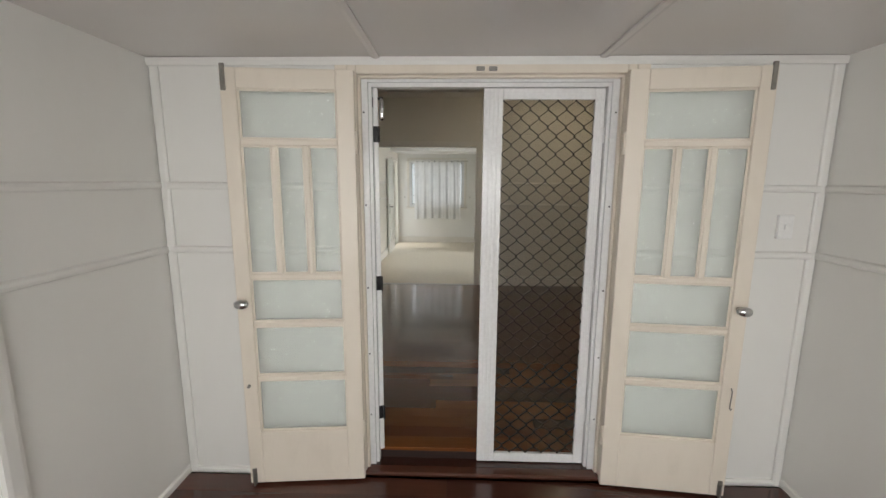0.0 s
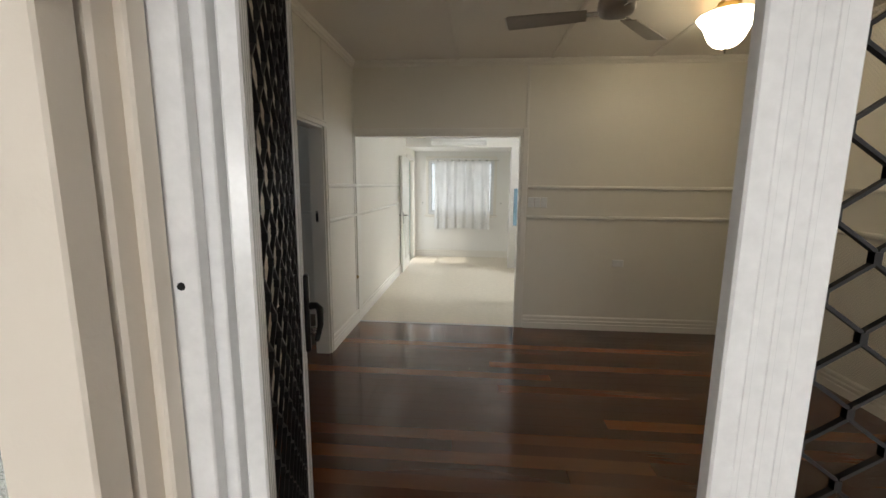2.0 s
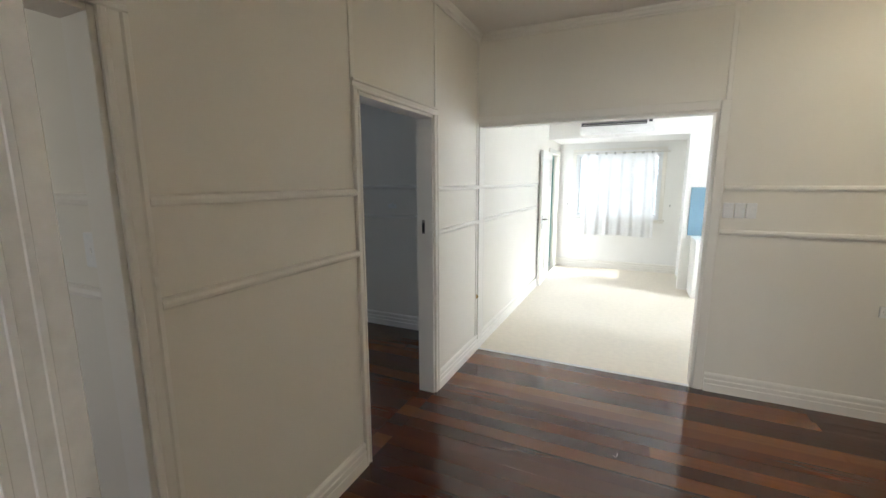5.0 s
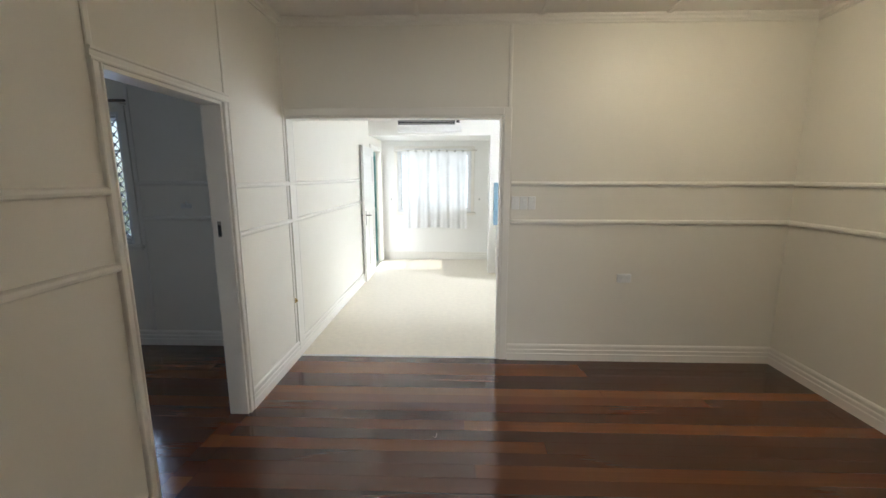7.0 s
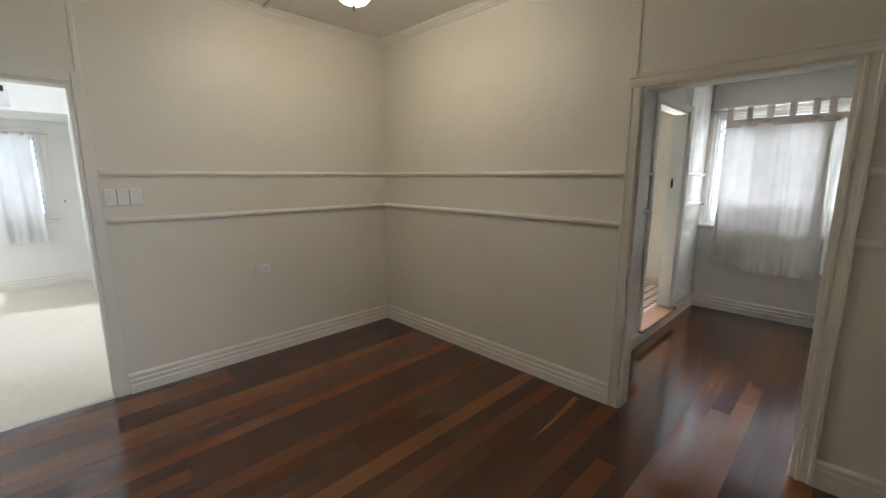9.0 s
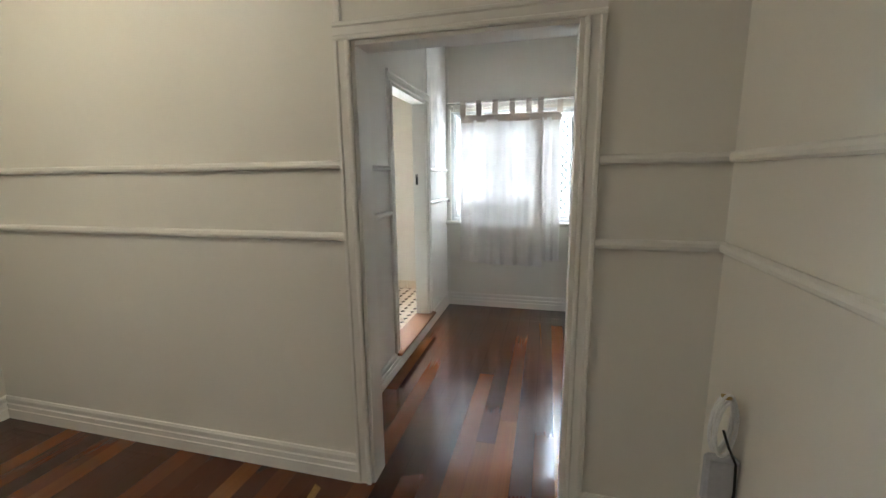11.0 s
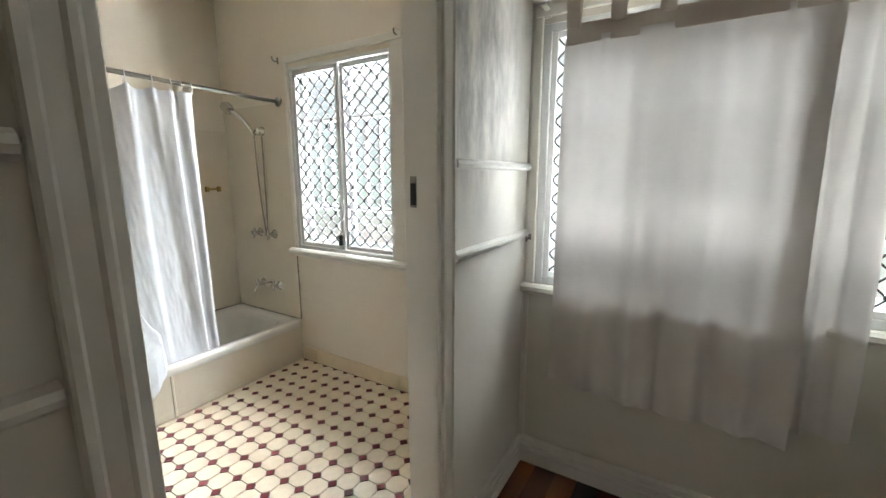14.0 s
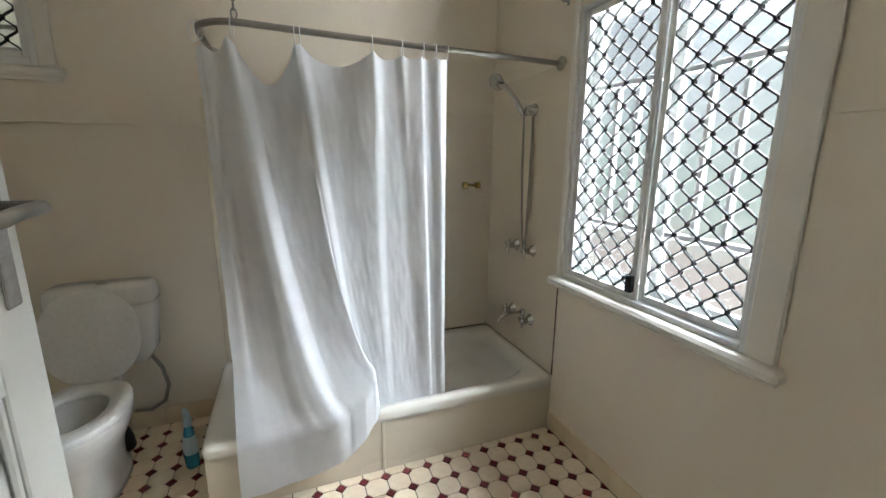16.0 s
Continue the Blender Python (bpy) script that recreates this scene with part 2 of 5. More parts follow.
GRASS = plain("lawn", (0.07, 0.11, 0.035), 0.9, scale=4, vary=0.5)
AC_DARK = plain("air_conditioner_louvre", (0.03, 0.03, 0.035), 0.5)


# ---- building tools ----
def mesh_of(name, verts, faces, material, smooth=False):
    me = bpy.data.meshes.new(name)
    me.from_pydata(verts, [], faces)
    me.materials.append(material)
    if smooth:
        me.polygons.foreach_set("use_smooth", [True] * len(me.polygons))
    me.update()
    return me


def part(name, bm, material, parent, label="", smooth=False):
    """Links a bmesh as one mesh object under a thing or a part."""
    me = bpy.data.meshes.new(name)
    bmesh.ops.recalc_face_normals(bm, faces=bm.faces)
    bm.to_mesh(me)
    bm.free()
    me.materials.append(material)
    if smooth:
        me.polygons.foreach_set("use_smooth", [True] * len(me.polygons))
    ob = new(name, me)
    ob.parent = parent
    return tagged(ob, label)


def thing(name, m, label, category, group="", kind=""):
    ob = new(name)
    ob.empty_display_size = 0.1
    ob.matrix_world = m
    return tagged(ob, label, category, group, kind)


def solid(name, bm, material, label, category, kind="structure", smooth=False, group=""):
    return tagged(part(name, bm, material, None, "", smooth), label, category, group, kind)


def box(bm, x0, x1, y0, y1, z0, z1, bevel=0.0, seg=1):
    vs = [bm.verts.new((x, y, z)) for x in (x0, x1) for y in (y0, y1) for z in (z0, z1)]
    fs = [bm.faces.new([vs[i] for i in f]) for f in ((0, 1, 3, 2), (4, 6, 7, 5), (0, 4, 5, 1), (2, 3, 7, 6), (0, 2, 6, 4), (1, 5, 7, 3))]
    if bevel:
        edges = list({e for f in fs for e in f.edges})
        bmesh.ops.bevel(bm, geom=edges, offset=bevel, segments=seg, profile=0.6, affect="EDGES")
    return bm


def boxes(*rows, bevel=0.0):
    bm = bmesh.new()
    for r in rows:
        box(bm, *r, bevel=bevel)
    return bm


def extrude(bm, profile, p0, p1, n, up=(0, 0, 1)):
    """Sweeps a closed profile of (out, height) pairs from p0 to p1; n is the way out of the wall."""
    p0, p1, n, up = Vector(p0), Vector(p1), Vector(n), Vector(up)
    a = [bm.verts.new(p0 + n * d + up * h) for d, h in profile]
    b = [bm.verts.new(p1 + n * d + up * h) for d, h in profile]
    k = len(profile)
    for i in range(k):
        bm.faces.new((a[i], a[(i + 1) % k], b[(i + 1) % k], b[i]))
    bm.faces.new(a[::-1])
    bm.faces.new(b)
    return bm


def tube(bm, points, radius, sides=10, closed=False):
    """A round tube along points."""
    pts = [Vector(p) for p in points]
    rings, last = [], None
    for i, p in enumerate(pts):
        a, b = pts[max(i - 1, 0)], pts[min(i + 1, len(pts) - 1)]
        if closed:
            a, b = pts[i - 1], pts[(i + 1) % len(pts)]
        d = (b - a).normalized()
        side = d.cross(Vector((0, 0, 1)) if abs(d.z) < 0.95 else Vector((1, 0, 0))).normalized()
        if last is not None:
            side = (last - d * last.dot(d)).normalized()
        last = side
        other = d.cross(side)
        r = radius[i] if isinstance(radius, (list, tuple)) else radius
        rings.append([bm.verts.new(p + (side * math.cos(q) + other * math.sin(q)) * r) for q in (2 * math.pi * k / sides for k in range(sides))])
    for i in range(len(rings) if closed else len(rings) - 1):
        r0, r1 = rings[i], rings[(i + 1) % len(rings)]
        for k in range(sides):
            bm.faces.new((r0[k], r0[(k + 1) % sides], r1[(k + 1) % sides], r1[k]))
    if not closed:
        bm.faces.new(rings[0][::-1])
        bm.faces.new(rings[-1])
    return bm


def lathe(bm, profile, centre=(0, 0, 0), sides=28, sx=1.0, sy=1.0, cap=True):
    """Turns (radius, z) pairs round a vertical axis."""
    c = Vector(centre)
    rings = [[bm.verts.new(c + Vector((r * sx * math.cos(2 * math.pi * k / sides), r * sy * math.sin(2 * math.pi * k / sides), z))) for k in range(sides)] for r, z in profile]
    for r0, r1 in zip(rings, rings[1:]):
        for k in range(sides):
            bm.faces.new((r0[k], r0[(k + 1) % sides], r1[(k + 1) % sides], r1[k]))
    if cap:
        bm.faces.new(rings[0][::-1])
        bm.faces.new(rings[-1])
    return bm


def loft(bm, rings, cap0=True, cap1=True):
    vs = [[bm.verts.new(p) for p in r] for r in rings]
    k = len(vs[0])
    for r0, r1 in zip(vs, vs[1:]):
        for i in range(k):
            bm.faces.new((r0[i], r0[(i + 1) % k], r1[(i + 1) % k], r1[i]))
    if cap0:
        bm.faces.new(vs[0][::-1])
    if cap1:
        bm.faces.new(vs[-1])
    return bm


def oval(cx, cy, z, rx, ry, power=2.0, sides=40):
    out = []
    for k in range(sides):
        a = 2 * math.pi * k / sides
        c, s = math.cos(a), math.sin(a)
        out.append((cx + rx * math.copysign(abs(c) ** (2 / power), c), cy + ry * math.copysign(abs(s) ** (2 / power), s), z))
    return out


def wall(name, axis, c0, c1, a0, a1, z0, z1, holes, material, label):
    """A wall whose thickness runs from c0 to c1 across axis, with openings right through it."""
    us = sorted({a0, a1, *(v for h in holes for v in h[:2])})
    zs = sorted({z0, z1, *(v for h in holes for v in h[2:])})
    us, zs = [u for u in us if a0 <= u <= a1], [z for z in zs if z0 <= z <= z1]

    def full(i, j):
        if not (0 <= i < len(us) - 1 and 0 <= j < len(zs) - 1):
            return False
        u, z = (us[i] + us[i + 1]) / 2, (zs[j] + zs[j + 1]) / 2
        return not any(h[0] < u < h[1] and h[2] < z < h[3] for h in holes)

    bm, seen = bmesh.new(), {}

    def v(i, j, c):
        if (i, j, c) not in seen:
            p = (c, us[i], zs[j]) if axis == "x" else (us[i], c, zs[j])
            seen[i, j, c] = bm.verts.new(p)
        return seen[i, j, c]

    for i in range(len(us) - 1):
        for j in range(len(zs) - 1):
            if not full(i, j):
                continue
            for c in (c0, c1):
                bm.faces.new((v(i, j, c), v(i + 1, j, c), v(i + 1, j + 1, c), v(i, j + 1, c)))
            for di, dj, a, b in ((-1, 0, (i, j), (i, j + 1)), (1, 0, (i + 1, j), (i + 1, j + 1)), (0, -1, (i, j), (i + 1, j)), (0, 1, (i, j + 1), (i + 1, j + 1))):
                if not full(i + di, j + dj):
                    bm.faces.new((v(*a, c0), v(*b, c0), v(*b, c1), v(*a, c1)))
    return solid(name, bm, material, label, "wall")


# ---- the structure ----
wall("wall_west", "x", XW - 0.12, XW, YS, 10.45, -0.1, TOP + 0.05, [(2.27, 3.13, -0.1, 2.05), (4.24, 5.095, -0.1, 2.05), (9.42, 10.25, -0.1, 2.06)], WALL, "cream painted sheeted wall with door openings")
wall("wall_north", "y", YN, YN + 0.12, XW, XE, -0.1, TOP + 0.05, [(XW, 0.70, -0.1, 2.09)], WALL, "cream painted wall with a wide kitchen opening")
wall("wall_east", "x", XE, XE + 0.12, YS, BN + 0.12, -0.1, TOP + 0.05, [(2.57, 3.477, -0.1, 2.04)], WALL, "cream painted wall with the hall doorway")
wall("wall_entry_inner", "y", 2.005, YS, XW - 0.12, 3.18, -0.1, TOP + 0.05, [(-0.16, 1.238, -0.1, 2.137)], WALL, "cream painted wall around the entry doors")
wall("wall_entry_porch", "y", PY, 2.005, PW - 0.15, PE + 0.15, -0.2, TOP + 0.05, [(-0.16, 1.238, -0.2, 2.137)], PORCH, "white painted porch wall around the entry doors")
wall("wall_porch_west", "x", PW - 0.12, PW, -1.72, PY, -0.2, 2.5, [], PORCH, "white painted porch side wall")
wall("wall_porch_east", "x", PE, PE + 0.12, -1.72, PY, -0.2, 2.5, [], PORCH, "white painted porch side wall")
wall("wall_porch_south", "y", -1.72, -1.6, PW, PE, -0.2, 2.5, [(-0.95, 2.0, 0.85, 2.0)], PORCH, "white painted porch wall with a wide window")
wall("wall_hall_north", "y", HN, HN + 0.06, 3.18, HX, -0.1, TOP + 0.05, [(4.26, 5.13, -0.1, 2.15)], HALL_STAIN, "cream painted hall wall with faint grey scuffs")
wall("wall_bathroom_south", "y", HN + 0.06, BS, 3.18, HX, -0.1, TOP + 0.05, [(4.26, 5.13, -0.1, 2.15)], BATH, "cream painted bathroom wall")
wall("wall_hall_south", "y", HS - 0.155, HS, 3.18, HX, -0.1, TOP + 0.05, [(4.75, 5.62, -0.1, 2.0)], HALL_STAIN, "cream painted hall wall with a doorway")
wall("wall_hall_east", "x", HX, HX + 0.14, 0.2, HN + 0.06, -0.1, TOP + 0.05, [(2.40, 3.725, 0.985, 2.165), (0.85, 2.13, 0.985, 2.165)], WALL, "cream painted outside wall with windows")
wall("wall_bathroom_east", "x", BX, BX + 0.12, HN + 0.06, BN + 0.12, -0.1, TOP + 0.05, [(4.60, 5.475, 1.0, 2.21)], BATH, "cream painted bathroom wall with a window")
wall("wall_bathroom_north", "y", BN, BN + 0.12, 3.18, BX, -0.1, TOP + 0.05, [(3.15 + 0.05, 3.76, 1.935, 2.55)], BATH, "cream painted bathroom wall with a small high window")
wall("wall_bathroom_west", "x", 3.18, 3.20, BS, BN, -0.1, TOP + 0.05, [], BATH, "cream painted bathroom wall")
# added wall that blocks daylight behind the small high bathroom window
wall("wall_light_block", "y", 6.70, 6.80, 3.18, 6.2, -0.7, 3.3, [], WALL, "plain wall added to darken the high bathroom window")
wall("wall_kitchen_beam", "y", 9.30, 9.40, XW, 3.06, -0.1, TOP + 0.05, [(XW, 0.86, -0.1, 2.255)], KITCHEN, "cream wall with a wide opening to the sunroom")
wall("wall_kitchen_north", "y", 10.45, 10.57, XW - 0.12, 3.18, -0.1, TOP + 0.05, [(-0.80, 0.60, 0.93, 2.09)], KITCHEN, "cream sunroom wall with a curtained window")
wall("wall_kitchen_east", "x", XE, XE + 0.12, BN + 0.12, 10.45, -0.1, TOP + 0.05, [(6.95, 8.45, 1.1, 2.2)], KITCHEN, "cream kitchen wall with a window")
wall("wall_sunroom_east", "x", 0.93, 1.0, 9.40, 10.45, -0.1, TOP + 0.05, [], KITCHEN, "cream sunroom side wall")
wall("wall_bedroom_north", "y", 6.22, 6.34, -4.6, XW - 0.12, -0.1, TOP + 0.05, [(-3.85, -2.66, 0.985, 2.17)], WALL, "white bedroom wall with a window")
wall("wall_bedroom_west", "x", -4.72, -4.6, 0.38, 6.34, -0.1, TOP + 0.05, [], WALL, "white bedroom wall")
wall("wall_bedroom_south", "y", 3.2, 3.32, -4.6, XW - 0.12, -0.1, TOP + 0.05, [], WALL, "cream wall between the two side rooms")
# opening added out of view to let the fill lamp shine in
wall("wall_front_room_south", "y", 0.38, 0.5, -4.6, -1.22, -0.1, TOP + 0.05, [(-2.95, -1.85, 1.05, 2.15)], WALL, "cream side room wall with an added opening for light")
wall("wall_front_room_east", "x", -1.42, -1.28, 0.5, YS, -0.1, TOP + 0.05, [], WALL, "cream side room wall")
wall("wall_back_room_west", "x", 3.9, 4.02, 0.2, HS - 0.155, -0.1, TOP + 0.05, [], WALL, "cream room wall")
wall("wall_back_room_south", "y", 0.08, 0.2, 3.9, HX + 0.14, -0.1, TOP + 0.05, [], WALL, "cream room wall")

solid("ceiling", boxes((XW, XE, YS, YN, TOP, TOP + 0.05)), CEIL, "painted sheet ceiling", "ceiling")
solid("ceiling_hall", boxes((3.18, HX, HS, HN, TOP, TOP + 0.05)), CEIL, "painted hall ceiling", "ceiling")
solid("ceiling_bathroom", boxes((3.2, BX, BS, BN, TOP, TOP + 0.05)), BATH, "cream bathroom ceiling", "ceiling")
solid("ceiling_kitchen", boxes((XW, XE, YN + 0.12, 9.3, TOP, TOP + 0.05)), CEIL, "white kitchen ceiling", "ceiling")
solid("ceiling_sunroom", boxes((XW, 0.93, 9.4, 10.45, 2.27, 2.31)), KITCHEN, "low white sunroom ceiling", "ceiling")
solid("ceiling_bedroom", boxes((-4.6, XW - 0.12, 3.32, 6.22, TOP, TOP + 0.05)), CEIL, "white bedroom ceiling", "ceiling")
solid("ceiling_front_room", boxes((-4.6, XW - 0.12, 0.5, 3.2, TOP, TOP + 0.05)), CEIL, "cream side room ceiling", "ceiling")
solid("ceiling_back_room", boxes((4.02, HX, 0.2, HS - 0.155, TOP, TOP + 0.05)), CEIL, "white room ceiling", "ceiling")
# added roof that shuts sky light out of the gap behind that window
solid("roof_light_block", boxes((3.18, 6.2, BN + 0.12, 6.70, 2.95, 3.0)), CEIL, "plain roof added to keep daylight out of the gap outside the bathroom", "roof")
solid("ceiling_porch", boxes((PW, PE, -1.6, PY, PTOP, PTOP + 0.05)), PORCH_CEIL, "glossy grey-white porch ceiling", "ceiling")
for a in (-0.017, 1.075):
    solid("trim_porch_ceiling", extrude(bmesh.new(), [(0, -0.018), (0.01, -0.018), (0.014, 0), (0.01, 0.018), (0, 0.018)], (a, -1.6, PTOP), (a, PY, PTOP), (0, 0, -1), (1, 0, 0)), PORCH_CEIL, "painted ceiling cover strip", "trim")
for a in (0.01, 0.97, 1.915):
    solid("trim_ceiling", extrude(bmesh.new(), [(0, -0.02), (0.01, -0.02), (0.014, 0), (0.01, 0.02), (0, 0.02)], (a, YS, TOP), (a, YN - 0.05, TOP), (0, 0, -1), (1, 0, 0)), CEIL, "painted ceiling cover strip", "trim")

# subfloors
solid("floor", boxes((XW - 0.12, HX, YS, YN + 0.02, -0.12, -0.02), (-0.16, 1.238, PY - 0.03, YS, -0.2, -0.08)), UNDER, "polished red hardwood board floor", "floor")
solid("floor_back_room", boxes((3.95, HX, 0.2, HS - 0.28, -0.12, -0.02)), UNDER, "polished red hardwood board floor", "floor")
solid("floor_front_room", boxes((-4.6, XW - 0.12, 0.5, 3.2, -0.12, -0.02)), UNDER, "dark hardwood board floor", "floor")
solid("floor_bedroom", boxes((-4.6, XW - 0.12, 3.32, 6.22, -0.12, -0.02)), UNDER, "dark hardwood board floor", "floor")
solid("floor_porch", boxes((PW, PE, -1.6, PY, -0.2, PZ - 0.02)), UNDER, "dark stained porch board floor", "floor")
solid("floor_kitchen", boxes((XW, XE, YN + 0.025, 10.45, -0.12, 0.004)), VINYL, "cream sheet vinyl floor", "floor")
solid("floor_bathroom", boxes((3.2, BX, BS - 0.02, BN, BZ - 0.14, BZ - 0.004)), GROUT, "cream octagon tile floor with maroon dots", "floor")
solid("floor_strip", extrude(bmesh.new(), [(-0.018, 0), (-0.012, 0.006), (0.012, 0.006), (0.018, 0)], (XW, YN + 0.02, 0), (0.70, YN + 0.02, 0), (0, 1, 0)), ALU, "pale metal floor strip", "floor strip")
ground = solid("ground", boxes((-400, 400, -400, 400, -0.9, -0.7)), GRASS, "green lawn around the house", "ground")

# ---- trim ----
RAIL = [(0, -0.018), (0.014, -0.018), (0.022, -0.011), (0.025, 0), (0.021, 0.012), (0.010, 0.019), (0, 0.019)]
SKIRT = [(0, 0), (0.022, 0), (0.022, 0.062), (0.017, 0.066), (0.017, 0.078), (0.021, 0.082), (0.021, 0.098), (0.014, 0.103), (0.014, 0.116), (0.017, 0.121), (0.017, 0.134), (0.009, 0.146), (0, 0.146)]
CORNICE = [(0, 0), (0.012, 0), (0.016, 0.010), (0.030, 0.018), (0.036, 0.034), (0.05, 0.042), (0.055, 0.056), (0, 0.056)]
BATTEN = [(0, -0.016), (0.006, -0.016), (0.009, -0.010), (0.009, 0.010), (0.006, 0.016), (0, 0.016)]


def along(axis, c, side, a0, a1, z, profile, name, material, label, category="trim"):
    """A moulding on the wall at axis = c, facing side, from a0 to a1."""
    p0, p1, n = ((c, a0, z), (c, a1, z), (side, 0, 0)) if axis == "x" else ((a0, c, z), (a1, c, z), (0, side, 0))
    return solid(name, extrude(bmesh.new(), profile, p0, p1, n), material, label, category)


def rails(axis, c, side, a0, a1, material=TRIM, heights=(1.547, 1.232)):
    for z in heights:
        along(axis, c, side, a0, a1, z, RAIL, "trim_rail", material, "cream painted half-round wall rail")


def skirt(axis, c, side, a0, a1, material=TRIM):
    along(axis, c, side, a0, a1, 0.0, SKIRT, "baseboard", material, "cream painted moulded baseboard", "baseboard")


def upright(axis, c, side, a, z0, z1, material=TRIM, profile=BATTEN):
    p0, p1, n, u = ((c, a, z0), (c, a, z1), (side, 0, 0), (0, 1, 0)) if axis == "x" else ((a, c, z0), (a, c, z1), (0, side, 0), (1, 0, 0))
    return solid("trim_batten", extrude(bmesh.new(), profile, p0, p1, n, u), material, "painted wall cover strip", "trim")


PORCH_RAILS = (1.547, 1.212)
rails("x", XW, 1, 3.2, 4.186)
rails("y", 3.2, -1, -4.6, XW - 0.12)
rails("x", XW, 1, 5.145, 8.6)
rails("y", YN, -1, 0.775, XE)
rails("x", XE, -1, 3.545, YN)
rails("x", XE, -1, YS, 2.5)
rails("y", YS, 1, 1.27, XE)
rails("y", YS, 1, XW, -0.21)
rails("y", HN, -1, 3.18, 4.18, HALL_STAIN)
rails("y", HN, -1, 5.205, HX, TRIM)
rails("y", HS, 1, 3.18, 4.68)
rails("y", HS, 1, 5.69, HX)
rails("y", 6.22, -1, -2.56, XW - 0.12)
rails("y", PY, -1, PW, -0.225, PORCH, PORCH_RAILS)
rails("y", PY, -1, 1.305, PE, PORCH, PORCH_RAILS)
rails("x", PW, 1, -1.6, PY, PORCH, PORCH_RAILS)
rails("x", PE, -1, -1.6, PY, PORCH, PORCH_RAILS)
skirt("x", XW, 1, 3.2, 4.186)
skirt("y", 3.2, -1, -4.6, XW - 0.12)
skirt("x", XW, 1, 5.145, 9.36)
skirt("y", YN, -1, 0.775, XE)
skirt("x", XE, -1, 3.545, YN)
skirt("x", XE, -1, YS, 2.5)
skirt("y", YS, 1, 1.27, XE)
skirt("y", YS, 1, XW, -0.21)
skirt("y", HN, -1, 3.18, HX)
skirt("x", HX, -1, HS, HN)
skirt("y", HS, 1, 3.18, 4.68)
skirt("y", HS, 1, 5.69, HX)
skirt("x", HX, -1, 0.2, HS - 0.155)
skirt("y", 6.22, -1, -4.6, XW - 0.12)
skirt("y", 10.45, -1, XW, 0.93)
for axis, c, side, a0, a1 in (("y", YN, -1, XW, XE), ("x", XE, -1, YS, YN), ("x", XW, 1, YS, YN), ("y", YS, 1, XW, XE)):
    along(axis, c, side, a0, a1, TOP - 0.057, CORNICE, "trim_cornice", TRIM, "cream painted ceiling cornice")
upright("y", YN, -1, 0.745, 2.15, TOP - 0.057)
upright("x", XW, 1, 4.20, 2.10, TOP - 0.057)
upright("x", XW, 1, 5.135, 2.10, TOP - 0.057)
upright("x", XE, -1, 3.53, 2.11, TOP - 0.057)
upright("x", XE, -1, 2.515, 2.11, TOP - 0.057)
upright("y", YS, 1, XW + 0.02, 0.146, TOP - 0.057)
upright("x", XW, 1, YN - 0.02, 0.146, TOP - 0.057)
upright("x", XW, 1, YN + 0.17, 0.146, TOP)
upright("y", 6.22, -1, -2.575, 0.146, TOP)
upright("y", HN, -1, 5.19, 2.22, TOP, HALL_STAIN)
upright("x", HX, -1, HN - 0.012, 0.146, TOP)
for a, s in ((PW + 0.03, 1), (PE - 0.03, -1)):
    upright("y", PY, -1, a, PZ, 2.13, PORCH, [(0, -0.022), (0.012, -0.022), (0.018, -0.012), (0.018, 0.012), (0.012, 0.022), (0, 0.022)])
along("y", PY, -1, PW, PE, 2.149, [(0, -0.016), (0.014, -0.016), (0.02, 0), (0.02, 0.02), (0, 0.02)], "trim_porch_head", PORCH, "white painted top strip")
upright("x", PW, 1, 1.07, PZ, PTOP, PORCH, [(0, -0.035), (0.02, -0.035), (0.024, -0.02), (0.024, 0.02), (0.02, 0.035), (0, 0.035)])
along("y", PY, -1, PW, -0.225, PZ, [(0, 0), (0.016, 0), (0.016, 0.02), (0.008, 0.03), (0, 0.03)], "baseboard", PORCH, "low white painted baseboard", "baseboard")
along("y", PY, -1, 1.305, PE, PZ, [(0, 0), (0.016, 0), (0.016, 0.02), (0.008, 0.03), (0, 0.03)], "baseboard", PORCH, "low white painted baseboard", "baseboard")
for a, s in ((PW, 1), (PE, -1)):
    along("x", a, s, -1.6, PY, PZ, [(0, 0), (0.016, 0), (0.016, 0.03), (0.008, 0.04), (0, 0.04)], "baseboard", PORCH, "low white painted baseboard", "baseboard")
along("y", BN, -1, 3.2, 4.42, 1.713, [(0, -0.009), (0.014, -0.009), (0.014, 0.009), (0, 0.009)], "trim_bathroom", BATH, "thin cream wall cover strip")
along("y", BS, 1, 5.2, BX, 1.713, [(0, -0.03), (0.01, -0.03), (0.01, 0.03), (0, 0.03)], "trim_bathroom", BATH, "cream wall cover strip")
along("x", BX, -1, BS, 4.5, 1.713, [(0, -0.035), (0.01, -0.035), (0.01, 0.03), (0, 0.03)], "trim_bathroom", BATH, "cream wall cover strip")

ARCH = [(0, 0), (0.016, 0), (0.02, 0.006), (0.02, 0.016), (0.014, 0.022), (0.016, 0.050), (0.022, 0.056), (0.022, 0.068), (0.016, 0.072), (0, 0.072)]


